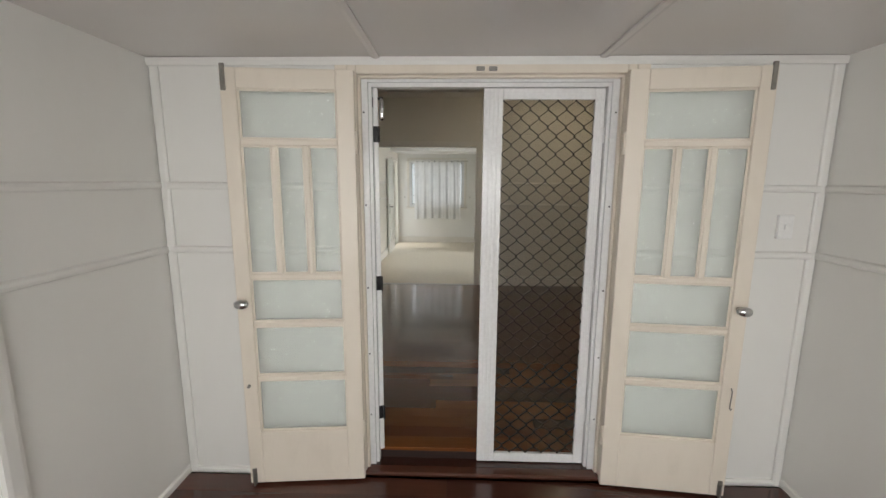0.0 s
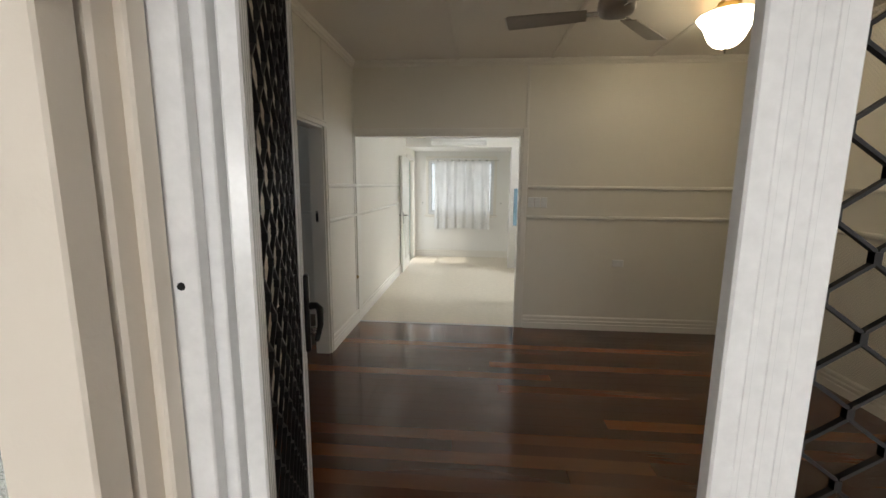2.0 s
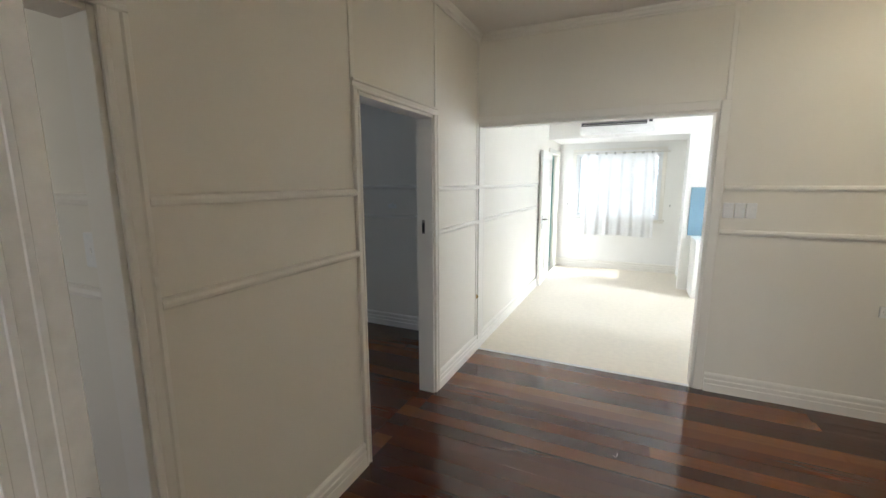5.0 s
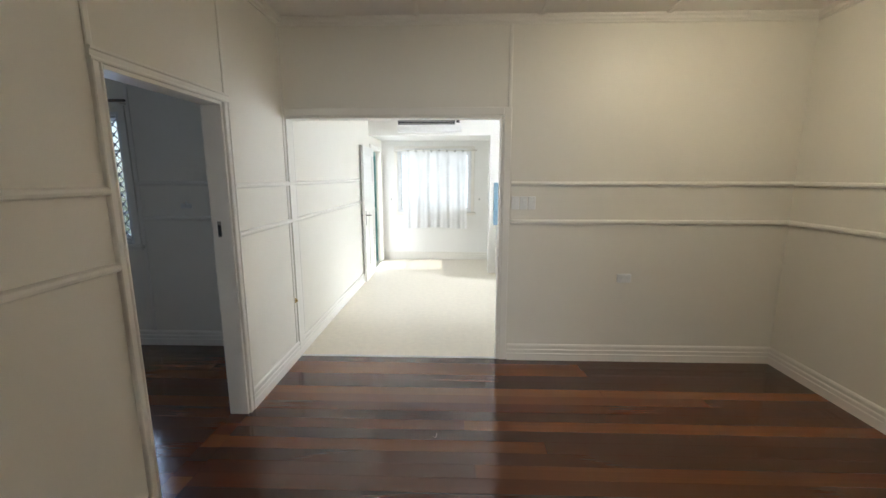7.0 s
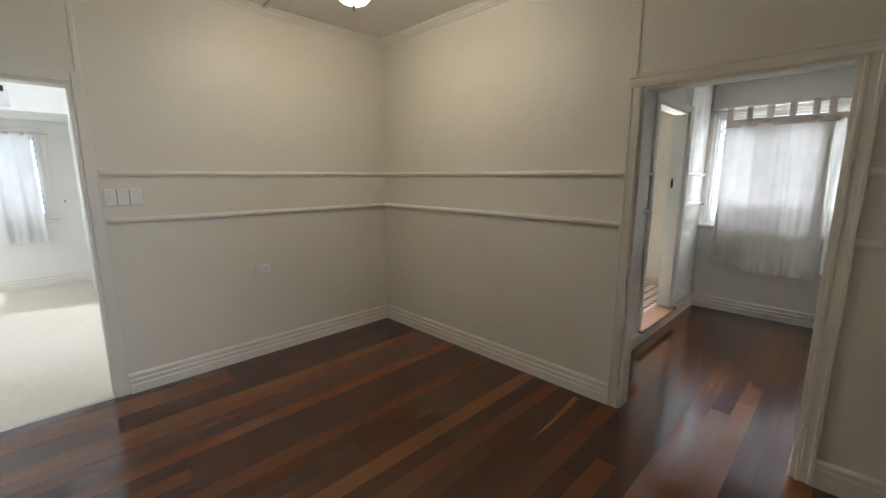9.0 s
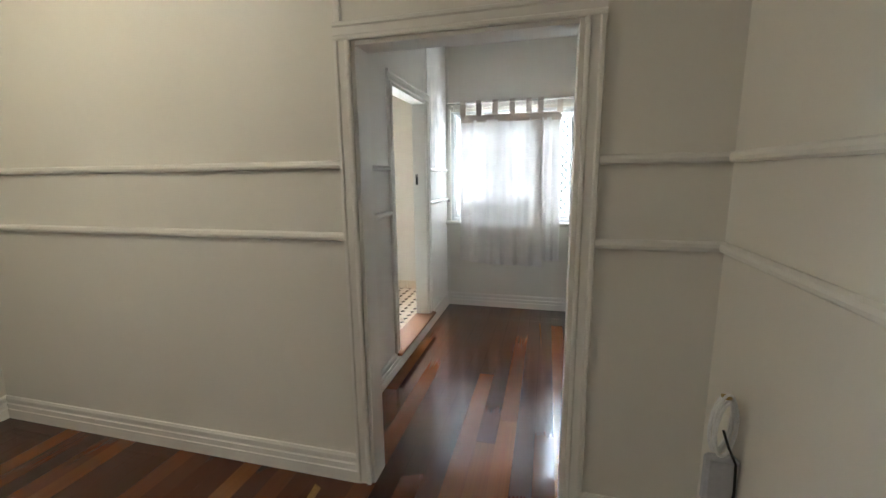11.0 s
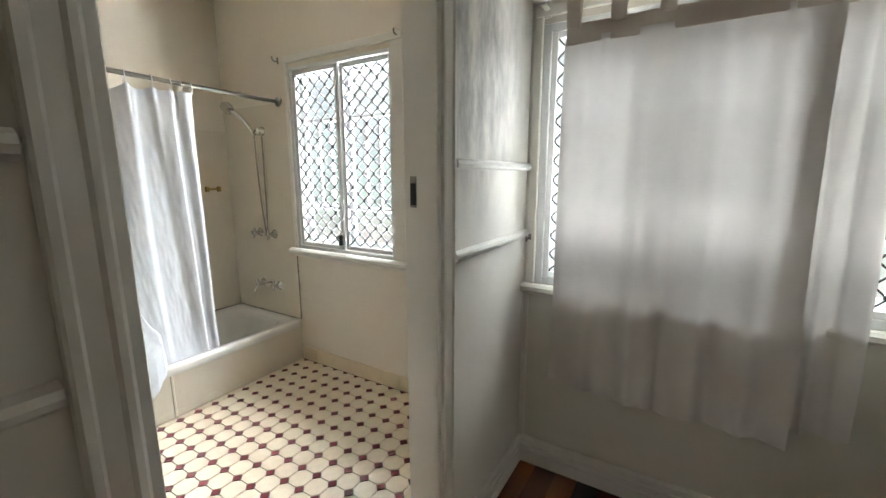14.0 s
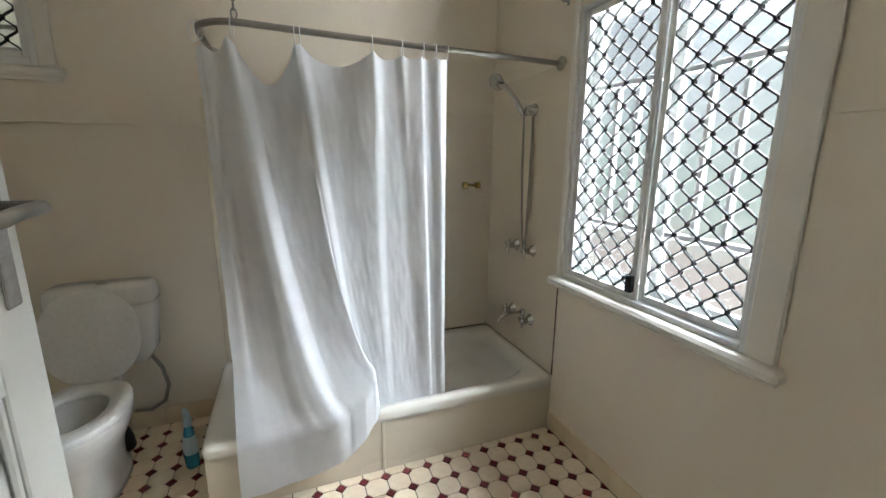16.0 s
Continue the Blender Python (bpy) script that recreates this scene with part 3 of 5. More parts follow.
def architrave(axis, c, side, a0, a1, top, z0=0.0, material=TRIM, width=1.0, feet=True):
    """Moulded frame round a doorway: two legs and a head."""
    bm = bmesh.new()
    prof = [(d, h * width) for d, h in ARCH]
    n = (side, 0, 0) if axis == "x" else (0, side, 0)
    w = 0.072 * width

    def p(a, z):
        return (c, a, z) if axis == "x" else (a, c, z)

    e = (0, 1, 0) if axis == "x" else (1, 0, 0)
    m = tuple(-v for v in e)
    extrude(bm, prof, p(a0, z0), p(a0, top), n, m)
    extrude(bm, prof, p(a1, z0), p(a1, top), n, e)
    extrude(bm, prof, p(a0 - w, top), p(a1 + w, top), n)
    return solid("architrave", bm, material, "painted moulded timber architrave", "door frame")


def jambs(axis, c0, c1, a0, a1, top, z0, material, t=0.018):
    """Flat linings of a doorway, let 2 mm past the wall."""
    def b(u0, u1, za, zb):
        return (c0, c1, u0, u1, za, zb) if axis == "x" else (u0, u1, c0, c1, za, zb)
    return solid("jamb", boxes(b(a0 - 0.001, a0 + t, z0, top), b(a1 - t, a1 + 0.001, z0, top), b(a0 + t, a1 - t, top - t, top + 0.001), bevel=0.002), material, "painted timber door jamb lining", "door frame")


architrave("x", XW, 1, 2.27, 3.13, 2.05)
jambs("x", XW - 0.123, XW + 0.003, 2.27, 3.13, 2.05, 0, TRIM)
architrave("x", XW, 1, 4.24, 5.095, 2.05, width=0.75)
jambs("x", XW - 0.123, XW + 0.003, 4.24, 5.095, 2.05, 0, TRIM)
architrave("x", XE, -1, 2.57, 3.477, 2.04)
jambs("x", XE - 0.003, XE + 0.123, 2.57, 3.477, 2.04, 0, TRIM)
architrave("y", HN, -1, 4.26, 5.13, 2.15, BZ - 0.01, TRIM)
jambs("y", HN - 0.003, BS + 0.003, 4.26, 5.13, 2.15, BZ - 0.01, TRIM, 0.022)
architrave("y", HS, 1, 4.75, 5.62, 2.0, 0, TRIM, 0.9)
jambs("y", HS - 0.158, HS + 0.003, 4.75, 5.62, 2.0, 0, TRIM)
solid("jamb", boxes((XW + 0.001, XW + 0.02, YN - 0.003, YN + 0.123, 0.004, 2.09), (0.682, 0.7035, YN - 0.004, YN + 0.124, 0, 2.09), (XW + 0.02, 0.682, YN - 0.004, YN + 0.124, 2.072, 2.0935), bevel=0.002), TRIM, "painted timber lining of the kitchen opening", "door frame")
solid("architrave", boxes((0.7035, 0.765, YN - 0.016, YN, 0, 2.155), (XW + 0.01, 0.7035, YN - 0.016, YN, 2.0935, 2.155), bevel=0.004), TRIM, "flat painted architrave of the kitchen opening", "door frame")
solid("door_sill", boxes((4.19, 5.2, HN - 0.055, BS + 0.01, BZ - 0.022, BZ + 0.003), bevel=0.006), OAK, "varnished timber door sill with worn edge", "door sill")


# ---- windows, doors and curtains ----
def grille_mesh(bm, u0, w0, width, height, pu, pv, thick=0.006, depth=0.012, v=0.0, shift=None):
    """Diamond security grille: kinked upright strips that touch at flats; shift starts the pattern off the edge."""
    nu, nv = max(1, round(width / pu)), max(2, 2 * round(height / pv))
    if shift is None:
        pu, shift = width / nu, 0.0
    else:
        nu = math.ceil((width - shift) / pu)
    hv = height / nv
    flat = 0.16 * hv

    def bar(a, b, t):
        d = Vector((b[0] - a[0], 0, b[1] - a[1]))
        n = Vector((-d.z, 0, d.x)).normalized() * t / 2
        q = []
        for p in (a, b):
            for s in (-1, 1):
                for e in (v, v + depth):
                    q.append(bm.verts.new((p[0] + n.x * s, e, p[1] + n.z * s)))
        for f in ((0, 1, 5, 4), (2, 6, 7, 3), (0, 4, 6, 2), (1, 3, 7, 5)):
            bm.faces.new([q[i] for i in f])

    for i in range(nu):
        for side in (0, 1):
            pts = []
            for j in range(nv + 1):
                x = (i if j % 2 == 0 else i + 0.5) if side == 0 else (i + 1 if j % 2 == 0 else i + 0.5)
                inner = thick * 0.45 * (1 if (j % 2 == 0) == (side == 0) else -1)
                for o in (-flat, flat):
                    z = min(max(j * hv + o, 0), height)
                    pts.append((u0 + min(max(x * pu + shift + inner, 0), width), w0 + z))
            for a, b in zip(pts, pts[1:]):
                if a != b:
                    bar(a, b, thick)
            for j in range(1, nv):
                if side == 0:
                    x = i if j % 2 == 0 else i + 0.5
                    if 0 < x * pu + shift < width:
                        cx, cz = u0 + x * pu + shift, w0 + j * hv
                        box(bm, cx - thick * 0.95, cx + thick * 0.95, v - 0.001, v + depth + 0.001, cz - flat * 0.9, cz + flat * 0.9)
    return bm


def ring(u0, u1, w0, w1, v0, v1, s, top=None, bottom=None, bevel=0.003):
    top, bottom = top or s, bottom or s
    return boxes((u0, u0 + s, v0, v1, w0, w1), (u1 - s, u1, v0, v1, w0, w1), (u0 + s, u1 - s, v0, v1, w1 - top, w1), (u0 + s, u1 - s, v0, v1, w0, w0 + bottom), bevel=bevel)


def window_unit(name, m, W, H, depth, panels, label, sashes=2, left=0.05, right=0.05, frame_w=0.03, nose=0.055, pu=0.08, bar_lo=0.23, bar_hi=0.73, lights=3):
    """A timber window with rippled panes, seen from the room, behind sliding security grilles."""
    ob = thing(name, m, label, "window", kind="structure")
    part("window_frame", ring(0.0, W, 0, H, -0.004, depth + 0.004, frame_w), SASH, ob)
    part("window_sill", boxes((-left - 0.03, W + right + 0.03, -nose, 0.004, -0.042, 0.0), bevel=0.012), TRIM, ob)
    part("apron", boxes((-left - 0.01, W + right + 0.01, -0.014, 0.0, -0.062, -0.042), bevel=0.003), TRIM, ob)
    part("side_board", boxes((-left, -0.001, -0.018, 0.0, 0.0, H + 0.03), bevel=0.004), TRIM, ob)
    part("side_board", boxes((W + 0.001, W + right, -0.018, 0.0, 0.0, H + 0.03), bevel=0.004), TRIM, ob)
    part("head_board", boxes((-left, W + right, -0.02, 0.0, H + 0.03, H + 0.075), bevel=0.004), TRIM, ob)
    u0, u1, w0, w1 = frame_w, W - frame_w, frame_w, H - frame_w
    step = (u1 - u0) / panels
    for k in range(panels):
        a, b = u0 + k * step, u0 + (k + 1) * step
        v = 0.008 + 0.018 * (k % 2)
        g = part("grille_frame", ring(a, b, w0, w1, v, v + 0.018, 0.028), ALU, ob, "white powder-coated sliding frame")
        part("grille", grille_mesh(bmesh.new(), a + 0.028, w0 + 0.028, b - a - 0.056, w1 - w0 - 0.056, pu, 0.088, v=v + 0.003), BLACK, g, "black diamond security grille")
    step = (u1 - u0) / sashes
    zl, zh = w0 + (w1 - w0) * bar_lo, w0 + (w1 - w0) * bar_hi
    for k in range(sashes):
        a, b = u0 + k * step + 0.002, u0 + (k + 1) * step - 0.002
        v = depth - 0.05
        s = part("sash", ring(a, b, w0, w1, v, v + 0.034, 0.038, 0.042, 0.05), SASH, ob, "white painted timber sash")
        a, b = a + 0.038, b - 0.038
        part("glazing_bar", boxes((a, b, v + 0.004, v + 0.03, zl - 0.013, zl + 0.013), bevel=0.004), SASH, s)
        part("glazing_bar", boxes((a, b, v + 0.004, v + 0.03, zh - 0.013, zh + 0.013), bevel=0.004), SASH, s)
        panes = [(a, b, w0 + 0.05, zl - 0.013), (a, b, zh + 0.013, w1 - 0.042)]
        for q in range(lights):
            c, e = a + (b - a) * q / lights, a + (b - a) * (q + 1) / lights
            if q:
                part("glazing_bar", boxes((c - 0.011, c + 0.011, v + 0.004, v + 0.03, zl + 0.013, zh - 0.013), bevel=0.004), SASH, s)
            panes.append((c + (0.011 if q else 0), e - (0.011 if q < lights - 1 else 0), zl + 0.013, zh - 0.013))
        for c, e, p, q in panes:
            g = part("pane", boxes((c, e, v + 0.016, v + 0.019, p, q)), GLASS_WIN, s, "rippled obscure glass pane")
            g.visible_shadow = False
    return ob


def facing_east(x, y, z):
    return pose(x, y, z, 0, 0, -90)


window_unit("window_1", facing_east(HX, 3.725, 0.985), 1.325, 1.18, 0.14, 3, "white timber window with rippled glass and black diamond grille", 3, 0.04, 0.045, 0.035)
window_unit("window_2", facing_east(HX, 2.13, 0.985), 1.28, 1.18, 0.14, 3, "white timber window with rippled glass and black diamond grille", 3, 0.05, 0.05)
bw = window_unit("window_3", facing_east(BX, 5.475, 1.0), 0.875, 1.21, 0.12, 2, "white bathroom window with rippled glass and black diamond grille", 2, 0.03, 0.085, 0.022)
part("catch", boxes((0.40, 0.43, -0.012, 0.012, 0.05, 0.12), bevel=0.004), BLACK_METAL, bw, "black sliding catch")
window_unit("window_4", pose(-0.80, 10.45, 0.93), 1.40, 1.16, 0.12, 3, "white sunroom window with diamond grille", 3, 0.06, 0.06, lights=1)
window_unit("window_5", pose(-3.85, 6.22, 0.985), 1.19, 1.185, 0.12, 2, "white bedroom window with diamond grille", 2, 0.06, 0.06)
window_unit("window_6", pose(3.205, BN, 1.935), 0.555, 0.615, 0.12, 1, "small high bathroom window with black grille", 1, 0.0, 0.06, nose=0.02, lights=1)
window_unit("window_7", pose(2.0, -1.6, 0.85, 0, 0, 180), 2.95, 1.15, 0.12, 3, "wide porch window with rippled glass", 3, 0.05, 0.05)
kw = window_unit("window_8", facing_east(XE, 8.45, 1.1), 1.5, 1.1, 0.12, 2, "white kitchen side window", 2, 0.05, 0.05, lights=1)


def curtain(name, m, width, z0, z1, material, label, folds, amp, seed, lean=0.0, rows=26, cols=90, hem=0.0, slope=0.0):
    """A hanging sheet with soft uneven folds; local x along the rod, y into the room."""
    rnd = random.Random(seed)
    ph = [rnd.uniform(0, 6.28) for _ in range(6)]
    ob = thing(name, m, label, "curtain")
    bm = bmesh.new()
    grid = []
    for j in range(rows + 1):
        q = j / rows
        row = []
        for i in range(cols + 1):
            s = i / cols
            w = math.sin(s * folds * 6.283 + ph[0] + 0.9 * math.sin(s * 5 + ph[1])) + 0.45 * math.sin(s * folds * 13.1 + ph[2] + q)
            y = -amp * w * (0.45 + 0.65 * (1 - q)) + 0.006 * math.sin(7 * q + 9 * s + ph[3])
            x = width * s + lean * (1 - q) * (s - 0.5) * width + 0.006 * math.sin(q * 4 + s * 20 + ph[4])
            z = z0 + (z1 - z0) * q + (1 - q) * (hem * math.sin(s * 6 + ph[5]) - slope * s)
            row.append(bm.verts.new((x, y, z)))
        grid.append(row)
    for a, b in zip(grid, grid[1:]):
        for i in range(cols):
            bm.faces.new((a[i], a[i + 1], b[i + 1], b[i]))
    part("cloth", bm, material, ob, smooth=True)
    return ob


# hall curtain: two tab-top panels on a white pole
hc = curtain("curtain", facing_east(5.84, 3.60, 0), 0.865, 0.545, 2.06, CURTAIN, "cream linen tab-top curtain half covering the hall window", 5, 0.012, 4, 0.03, hem=0.008, slope=0.05)
hc2 = curtain("curtain", facing_east(5.865, 2.80, 0), 0.24, 0.575, 2.06, CURTAIN, "narrow cream linen curtain panel on the same pole", 2, 0.014, 9, 0.1, cols=30)
for ob, width, tabs in ((hc, 0.865, (0.0, 0.17, 0.34, 0.515, 0.685, 0.80)), (hc2, 0.24, (0.0, 0.19))):
    part("heading", boxes((0.0, width, -0.005, 0.003, 2.035, 2.115), bevel=0.002), CURTAIN_BAND, ob, "doubled beige heading band")
    for a in tabs:
        bm = bmesh.new()
        pts = [(-0.007, 2.10), (-0.017, 2.17), (-0.019, 2.225), (-0.005, 2.258), (0.013, 2.258), (0.024, 2.225), (0.02, 2.17), (0.006, 2.10)]
        extrude(bm, pts + [(p * 0.75, q) for p, q in pts[::-1]], (a, 0.0, 0), (a + 0.055, 0.0, 0), (0, 1, 0))
        part("tab", bm, CURTAIN_BAND, ob)
pole = thing("curtain_pole", pose(5.842, 3.05, 2.237), "white painted curtain pole over the hall window", "curtain pole")
part("rod", tube(bmesh.new(), [(0, -0.70, 0), (0, 0.70, 0.0)], 0.011, 12), TRIM, pole, smooth=True)
for y in (-0.66, 0.66):
    part("bracket", boxes((0, 0.088, y - 0.012, y + 0.012, -0.022, -0.010), (0.075, 0.088, y - 0.016, y + 0.016, -0.05, 0.02), bevel=0.003), TRIM, pole)
for y, side in ((3.752, 0), (2.372, 1)):
    hk = thing("tieback_hook", pose(5.915, y, 1.215), "small dark metal tieback hook beside the window", "hook", "tieback hooks")
    part("plate", boxes((-0.006, 0.015, -0.008, 0.008, -0.014, 0.014), bevel=0.002), AGED, hk)
    part("hook_wire", tube(bmesh.new(), [(-0.004, 0, 0.004), (-0.03, 0, 0.0), (-0.045, 0, -0.016), (-0.05, 0, -0.004), (-0.052, 0, 0.008)], 0.003, 6), AGED, hk, smooth=True)
curtain("curtain", facing_east(5.82, 2.075, 0), 0.62, 0.56, 2.2, VOILE, "white voile curtain in the room beyond the hall", 5, 0.02, 12, 0.05)
pole2 = thing("curtain_pole", pose(5.82, 1.5, 2.21), "white curtain pole in the room beyond the hall", "curtain pole")
part("rod", tube(bmesh.new(), [(0, -0.7, 0), (0, 0.64, 0)], 0.011, 12), TRIM, pole2, smooth=True)
for y in (-0.6, 0.6):
    part("bracket", boxes((0, 0.109, y - 0.012, y + 0.012, -0.022, -0.010), bevel=0.003), TRIM, pole2)
kc = curtain("curtain", pose(-0.66, 10.37, 0), 1.17, 0.63, 2.12, VOILE, "white eyelet voile curtain over the sunroom window", 6, 0.013, 21, 0.02, hem=0.012)
for i in range(8):
    bm = bmesh.new()
    tube(bm, [(0.07 + 0.147 * i + 0.016 * math.cos(q), -0.024, 2.075 + 0.016 * math.sin(q)) for q in (6.283 * k / 12 for k in range(12))], 0.004, 6, closed=True)
    part("eyelet", bm, STEEL, kc, smooth=True)
pole3 = thing("curtain_pole", pose(-0.08, 10.36, 2.085), "white curtain pole over the sunroom window", "curtain pole")
part("rod", tube(bmesh.new(), [(-0.78, 0, 0), (0.78, 0, 0)], 0.010, 10), TRIM, pole3, smooth=True)
for x in (-0.7, 0.7):
    part("bracket", boxes((x - 0.01, x + 0.01, 0, 0.072, -0.02, -0.009), bevel=0.003), TRIM, pole3)
for x, y, z in ((-0.93, 10.445, 1.18), (0.76, 10.445, 1.18)):
    hk = thing("tieback_hook", pose(x, y, z, 0, 0, 90), "small dark tieback hook on the sunroom wall", "hook", "tieback hooks")
    part("plate", boxes((-0.006, 0.006, -0.008, 0.008, -0.014, 0.014), bevel=0.002), AGED, hk)
    part("hook_wire", tube(bmesh.new(), [(-0.004, 0, 0.004), (-0.03, 0, 0.0), (-0.045, 0, -0.016), (-0.05, 0, 0.006)], 0.003, 6), AGED, hk, smooth=True)
bp = thing("curtain_pole", pose(-3.25, 6.14, 2.25), "bare curtain pole over the bedroom window", "curtain pole")
part("rod", tube(bmesh.new(), [(-0.75, 0, 0), (0.72, 0, 0)], 0.011, 10), AGED, bp, smooth=True)
for x in (-0.68, 0.66):
    part("bracket", boxes((x - 0.012, x + 0.012, 0, 0.081, -0.03, -0.009), bevel=0.003), TRIM, bp)

# entry door frame; its sill lies a little lower than the room
SZ = -0.066
fr = thing("door_frame", pose(0, 0, 0), "cream timber entry frame with white metal liner", "door frame", kind="structure")
part("timber_jamb", boxes((-0.162, -0.118, PY - 0.012, YS + 0.004, PZ, 2.139), bevel=0.004), DOOR_CREAM, fr)
part("timber_jamb", boxes((1.196, 1.24, PY - 0.012, YS + 0.004, PZ, 2.139), bevel=0.004), DOOR_CREAM, fr)
part("timber_head", boxes((-0.118, 1.196, PY - 0.012, YS + 0.004, 2.093, 2.139), bevel=0.004), DOOR_CREAM, fr)
for x0, x1 in ((-0.118, -0.104), (1.182, 1.196)):
    part("door_stop", boxes((x0, x1, 1.962, 1.99, PZ, 2.093), bevel=0.003), DOOR_CREAM, fr)
part("door_stop", boxes((-0.104, 1.182, 1.962, 1.99, 2.079, 2.093), bevel=0.003), DOOR_CREAM, fr)
part("architrave_leg", boxes((-0.222, -0.162, PY - 0.016, PY, PZ, 2.135), bevel=0.004), DOOR_CREAM, fr)
part("architrave_leg", boxes((1.24, 1.303, PY - 0.016, PY, PZ, 2.135), bevel=0.004), DOOR_CREAM, fr)
part("metal_liner", boxes((-0.118, -0.074, 1.992, 2.012, SZ, 2.092), (-0.118, -0.058, 2.012, YS + 0.012, SZ, 2.092), bevel=0.002), ALU, fr, "white metal liner channel")
part("metal_liner", boxes((1.15, 1.196, 1.992, 2.012, SZ, 2.092), (1.136, 1.196, 2.012, YS + 0.012, SZ, 2.092), bevel=0.002), ALU, fr, "white metal liner channel")
part("metal_liner", boxes((-0.074, 1.15, 1.992, 2.012, 2.066, 2.092), (-0.058, 1.136, 2.012, YS + 0.012, 2.047, 2.092), bevel=0.002), ALU, fr, "white metal liner channel")
part("threshold", boxes((-0.16, 1.238, PY - 0.03, PY + 0.04, -0.12, SZ + 0.004), bevel=0.008), PORCH_FLOOR, fr, "dark stained timber threshold")
for x, y in ((0.49, 1.84), (0.55, 1.84)):
    part("bolt_keep", boxes((x - 0.02, x + 0.02, PY - 0.022, PY - 0.010, 2.104, 2.122), bevel=0.002), AGED, fr)
for z in (0.25, 0.62, 1.0, 1.45, 1.92):
    for x in (-0.096, 1.172):
        bm = bmesh.new()
        lathe(bm, [(0.005, 0), (0.004, 0.002)], sides=8)
        bmesh.ops.rotate(bm, verts=bm.verts, matrix=Matrix.Rotation(radians(90), 3, "X"))
        bmesh.ops.translate(bm, verts=bm.verts, vec=(x, 1.992, z))
        part("screw", bm, BLACK_METAL, fr)


def french_leaf(m, W, front, hook, label):
    """Glazed timber leaf; local x from the hinge to the free edge, front: the side (+1/-1) that shows its hardware."""
    ob = thing("french_door", m, label, "door", "pair of french doors")
    z0, z1, t = 0.014, 2.07, 0.02
    s0, s1 = 0.082, 0.07
    for a, b in ((0, s0), (W - s1, W)):
        part("stile", boxes((a, b, -t, t, z0, z1), bevel=0.003), DOOR_CREAM, ob)
    for a, b in ((z0, 0.305), (0.583, 0.61), (0.866, 0.891), (1.106, 1.131), (1.733, 1.762), (1.98, z1)):
        part("rail", boxes((s0, W - s1, -t + (0.004 if b - a < 0.05 else 0), t - (0.004 if b - a < 0.05 else 0), a, b), bevel=0.004), DOOR_CREAM, ob)
    a, b = s0, W - s1
    third = (b - a) / 3
    for k in (1, 2):
        part("muntin", boxes((a + third * k - 0.012, a + third * k + 0.012, -t + 0.004, t - 0.004, 1.131, 1.733), bevel=0.004), DOOR_CREAM, ob)
    rows = [(a, b, 0.305, 0.583), (a, b, 0.61, 0.866), (a, b, 0.891, 1.106), (a, b, 1.762, 1.98)]
    rows += [(a + third * k + (0.012 if k else 0), a + third * (k + 1) - (0.012 if k < 2 else 0), 1.131, 1.733) for k in range(3)]
    for c, e, p, q in rows:
        pane = part("pane", boxes((c, e, -0.003, 0.003, p, q)), GLASS_DOOR, ob, "textured obscure glass pane")
        pane.visible_shadow = False
        part("glazing_bead", ring(c, e, p, q, front * 0.006 - 0.003, front * 0.006 + 0.003, 0.008, bevel=0.0), DOOR_CREAM, pane)
    f = front
    knob = bmesh.new()
    lathe(knob, [(0.012, 0), (0.011, 0.018), (0.018, 0.024), (0.027, 0.036), (0.029, 0.05), (0.022, 0.062), (0.006, 0.066)], sides=20, sx=1.15, sy=0.8)
    bmesh.ops.rotate(knob, verts=knob.verts, matrix=Matrix.Rotation(radians(-90 * f), 3, "X"))
    bmesh.ops.translate(knob, verts=knob.verts, vec=(W - 0.04, f * t, 0.995))
    part("knob", knob, CHROME, ob, "oval chrome door knob", smooth=True)
    part("bolt", boxes((W - 0.026, W - 0.006, f * t - 0.004, f * t + 0.008, 1.97, 2.085), (W - 0.022, W - 0.012, f * t, f * t + 0.016, 2.0, 2.06), bevel=0.002), AGED, ob, "weathered grey barrel bolt")
    part("bolt", boxes((W - 0.036, W - 0.014, min(f * t, f * (t + 0.008)), max(f * t, f * (t + 0.008)), 0.018, 0.1), (W - 0.03, W - 0.02, min(f * t, f * (t + 0.016)), max(f * t, f * (t + 0.016)), 0.006, 0.08), bevel=0.002), AGED, ob, "weathered grey barrel bolt")
    for z in (0.30, 1.75):
        part("hinge", tube(bmesh.new(), [(-0.006, f * (t + 0.002), z - 0.05), (-0.006, f * (t + 0.002), z + 0.05)], 0.006, 8), DOOR_CREAM, ob, smooth=True)
    if hook:
        bm = bmesh.new()
        tube(bm, [(W - 0.03, f * (t + 0.004), 0.60), (W - 0.028, f * (t + 0.012), 0.585), (W - 0.032, f * (t + 0.012), 0.50), (W - 0.026, f * (t + 0.012), 0.49), (W - 0.02, f * (t + 0.01), 0.496)], 0.0028, 6)
        part("cabin_hook", bm, AGED, ob, smooth=True)
    else:
        bm = bmesh.new()
        lathe(bm, [(0.008, 0), (0.006, 0.008), (0.008, 0.014)], sides=10)
        bmesh.ops.rotate(bm, verts=bm.verts, matrix=Matrix.Rotation(radians(-90 * f), 3, "X"))
        bmesh.ops.translate(bm, verts=bm.verts, vec=(W - 0.03, f * t, 0.56))
        part("eye_screw", bm, AGED, ob)
    return ob


french_leaf(pose(-0.120, 1.91, PZ, 0, 0, 185.2) @ Matrix.Scale(1.06, 4), 0.59, 1, False, "open cream timber french door with obscure glass panes")
french_leaf(pose(1.191, 1.91, PZ, 0, 0, -5.6) @ Matrix.Scale(1.06, 4), 0.602, -1, True, "open cream timber french door with a small hanging hook")


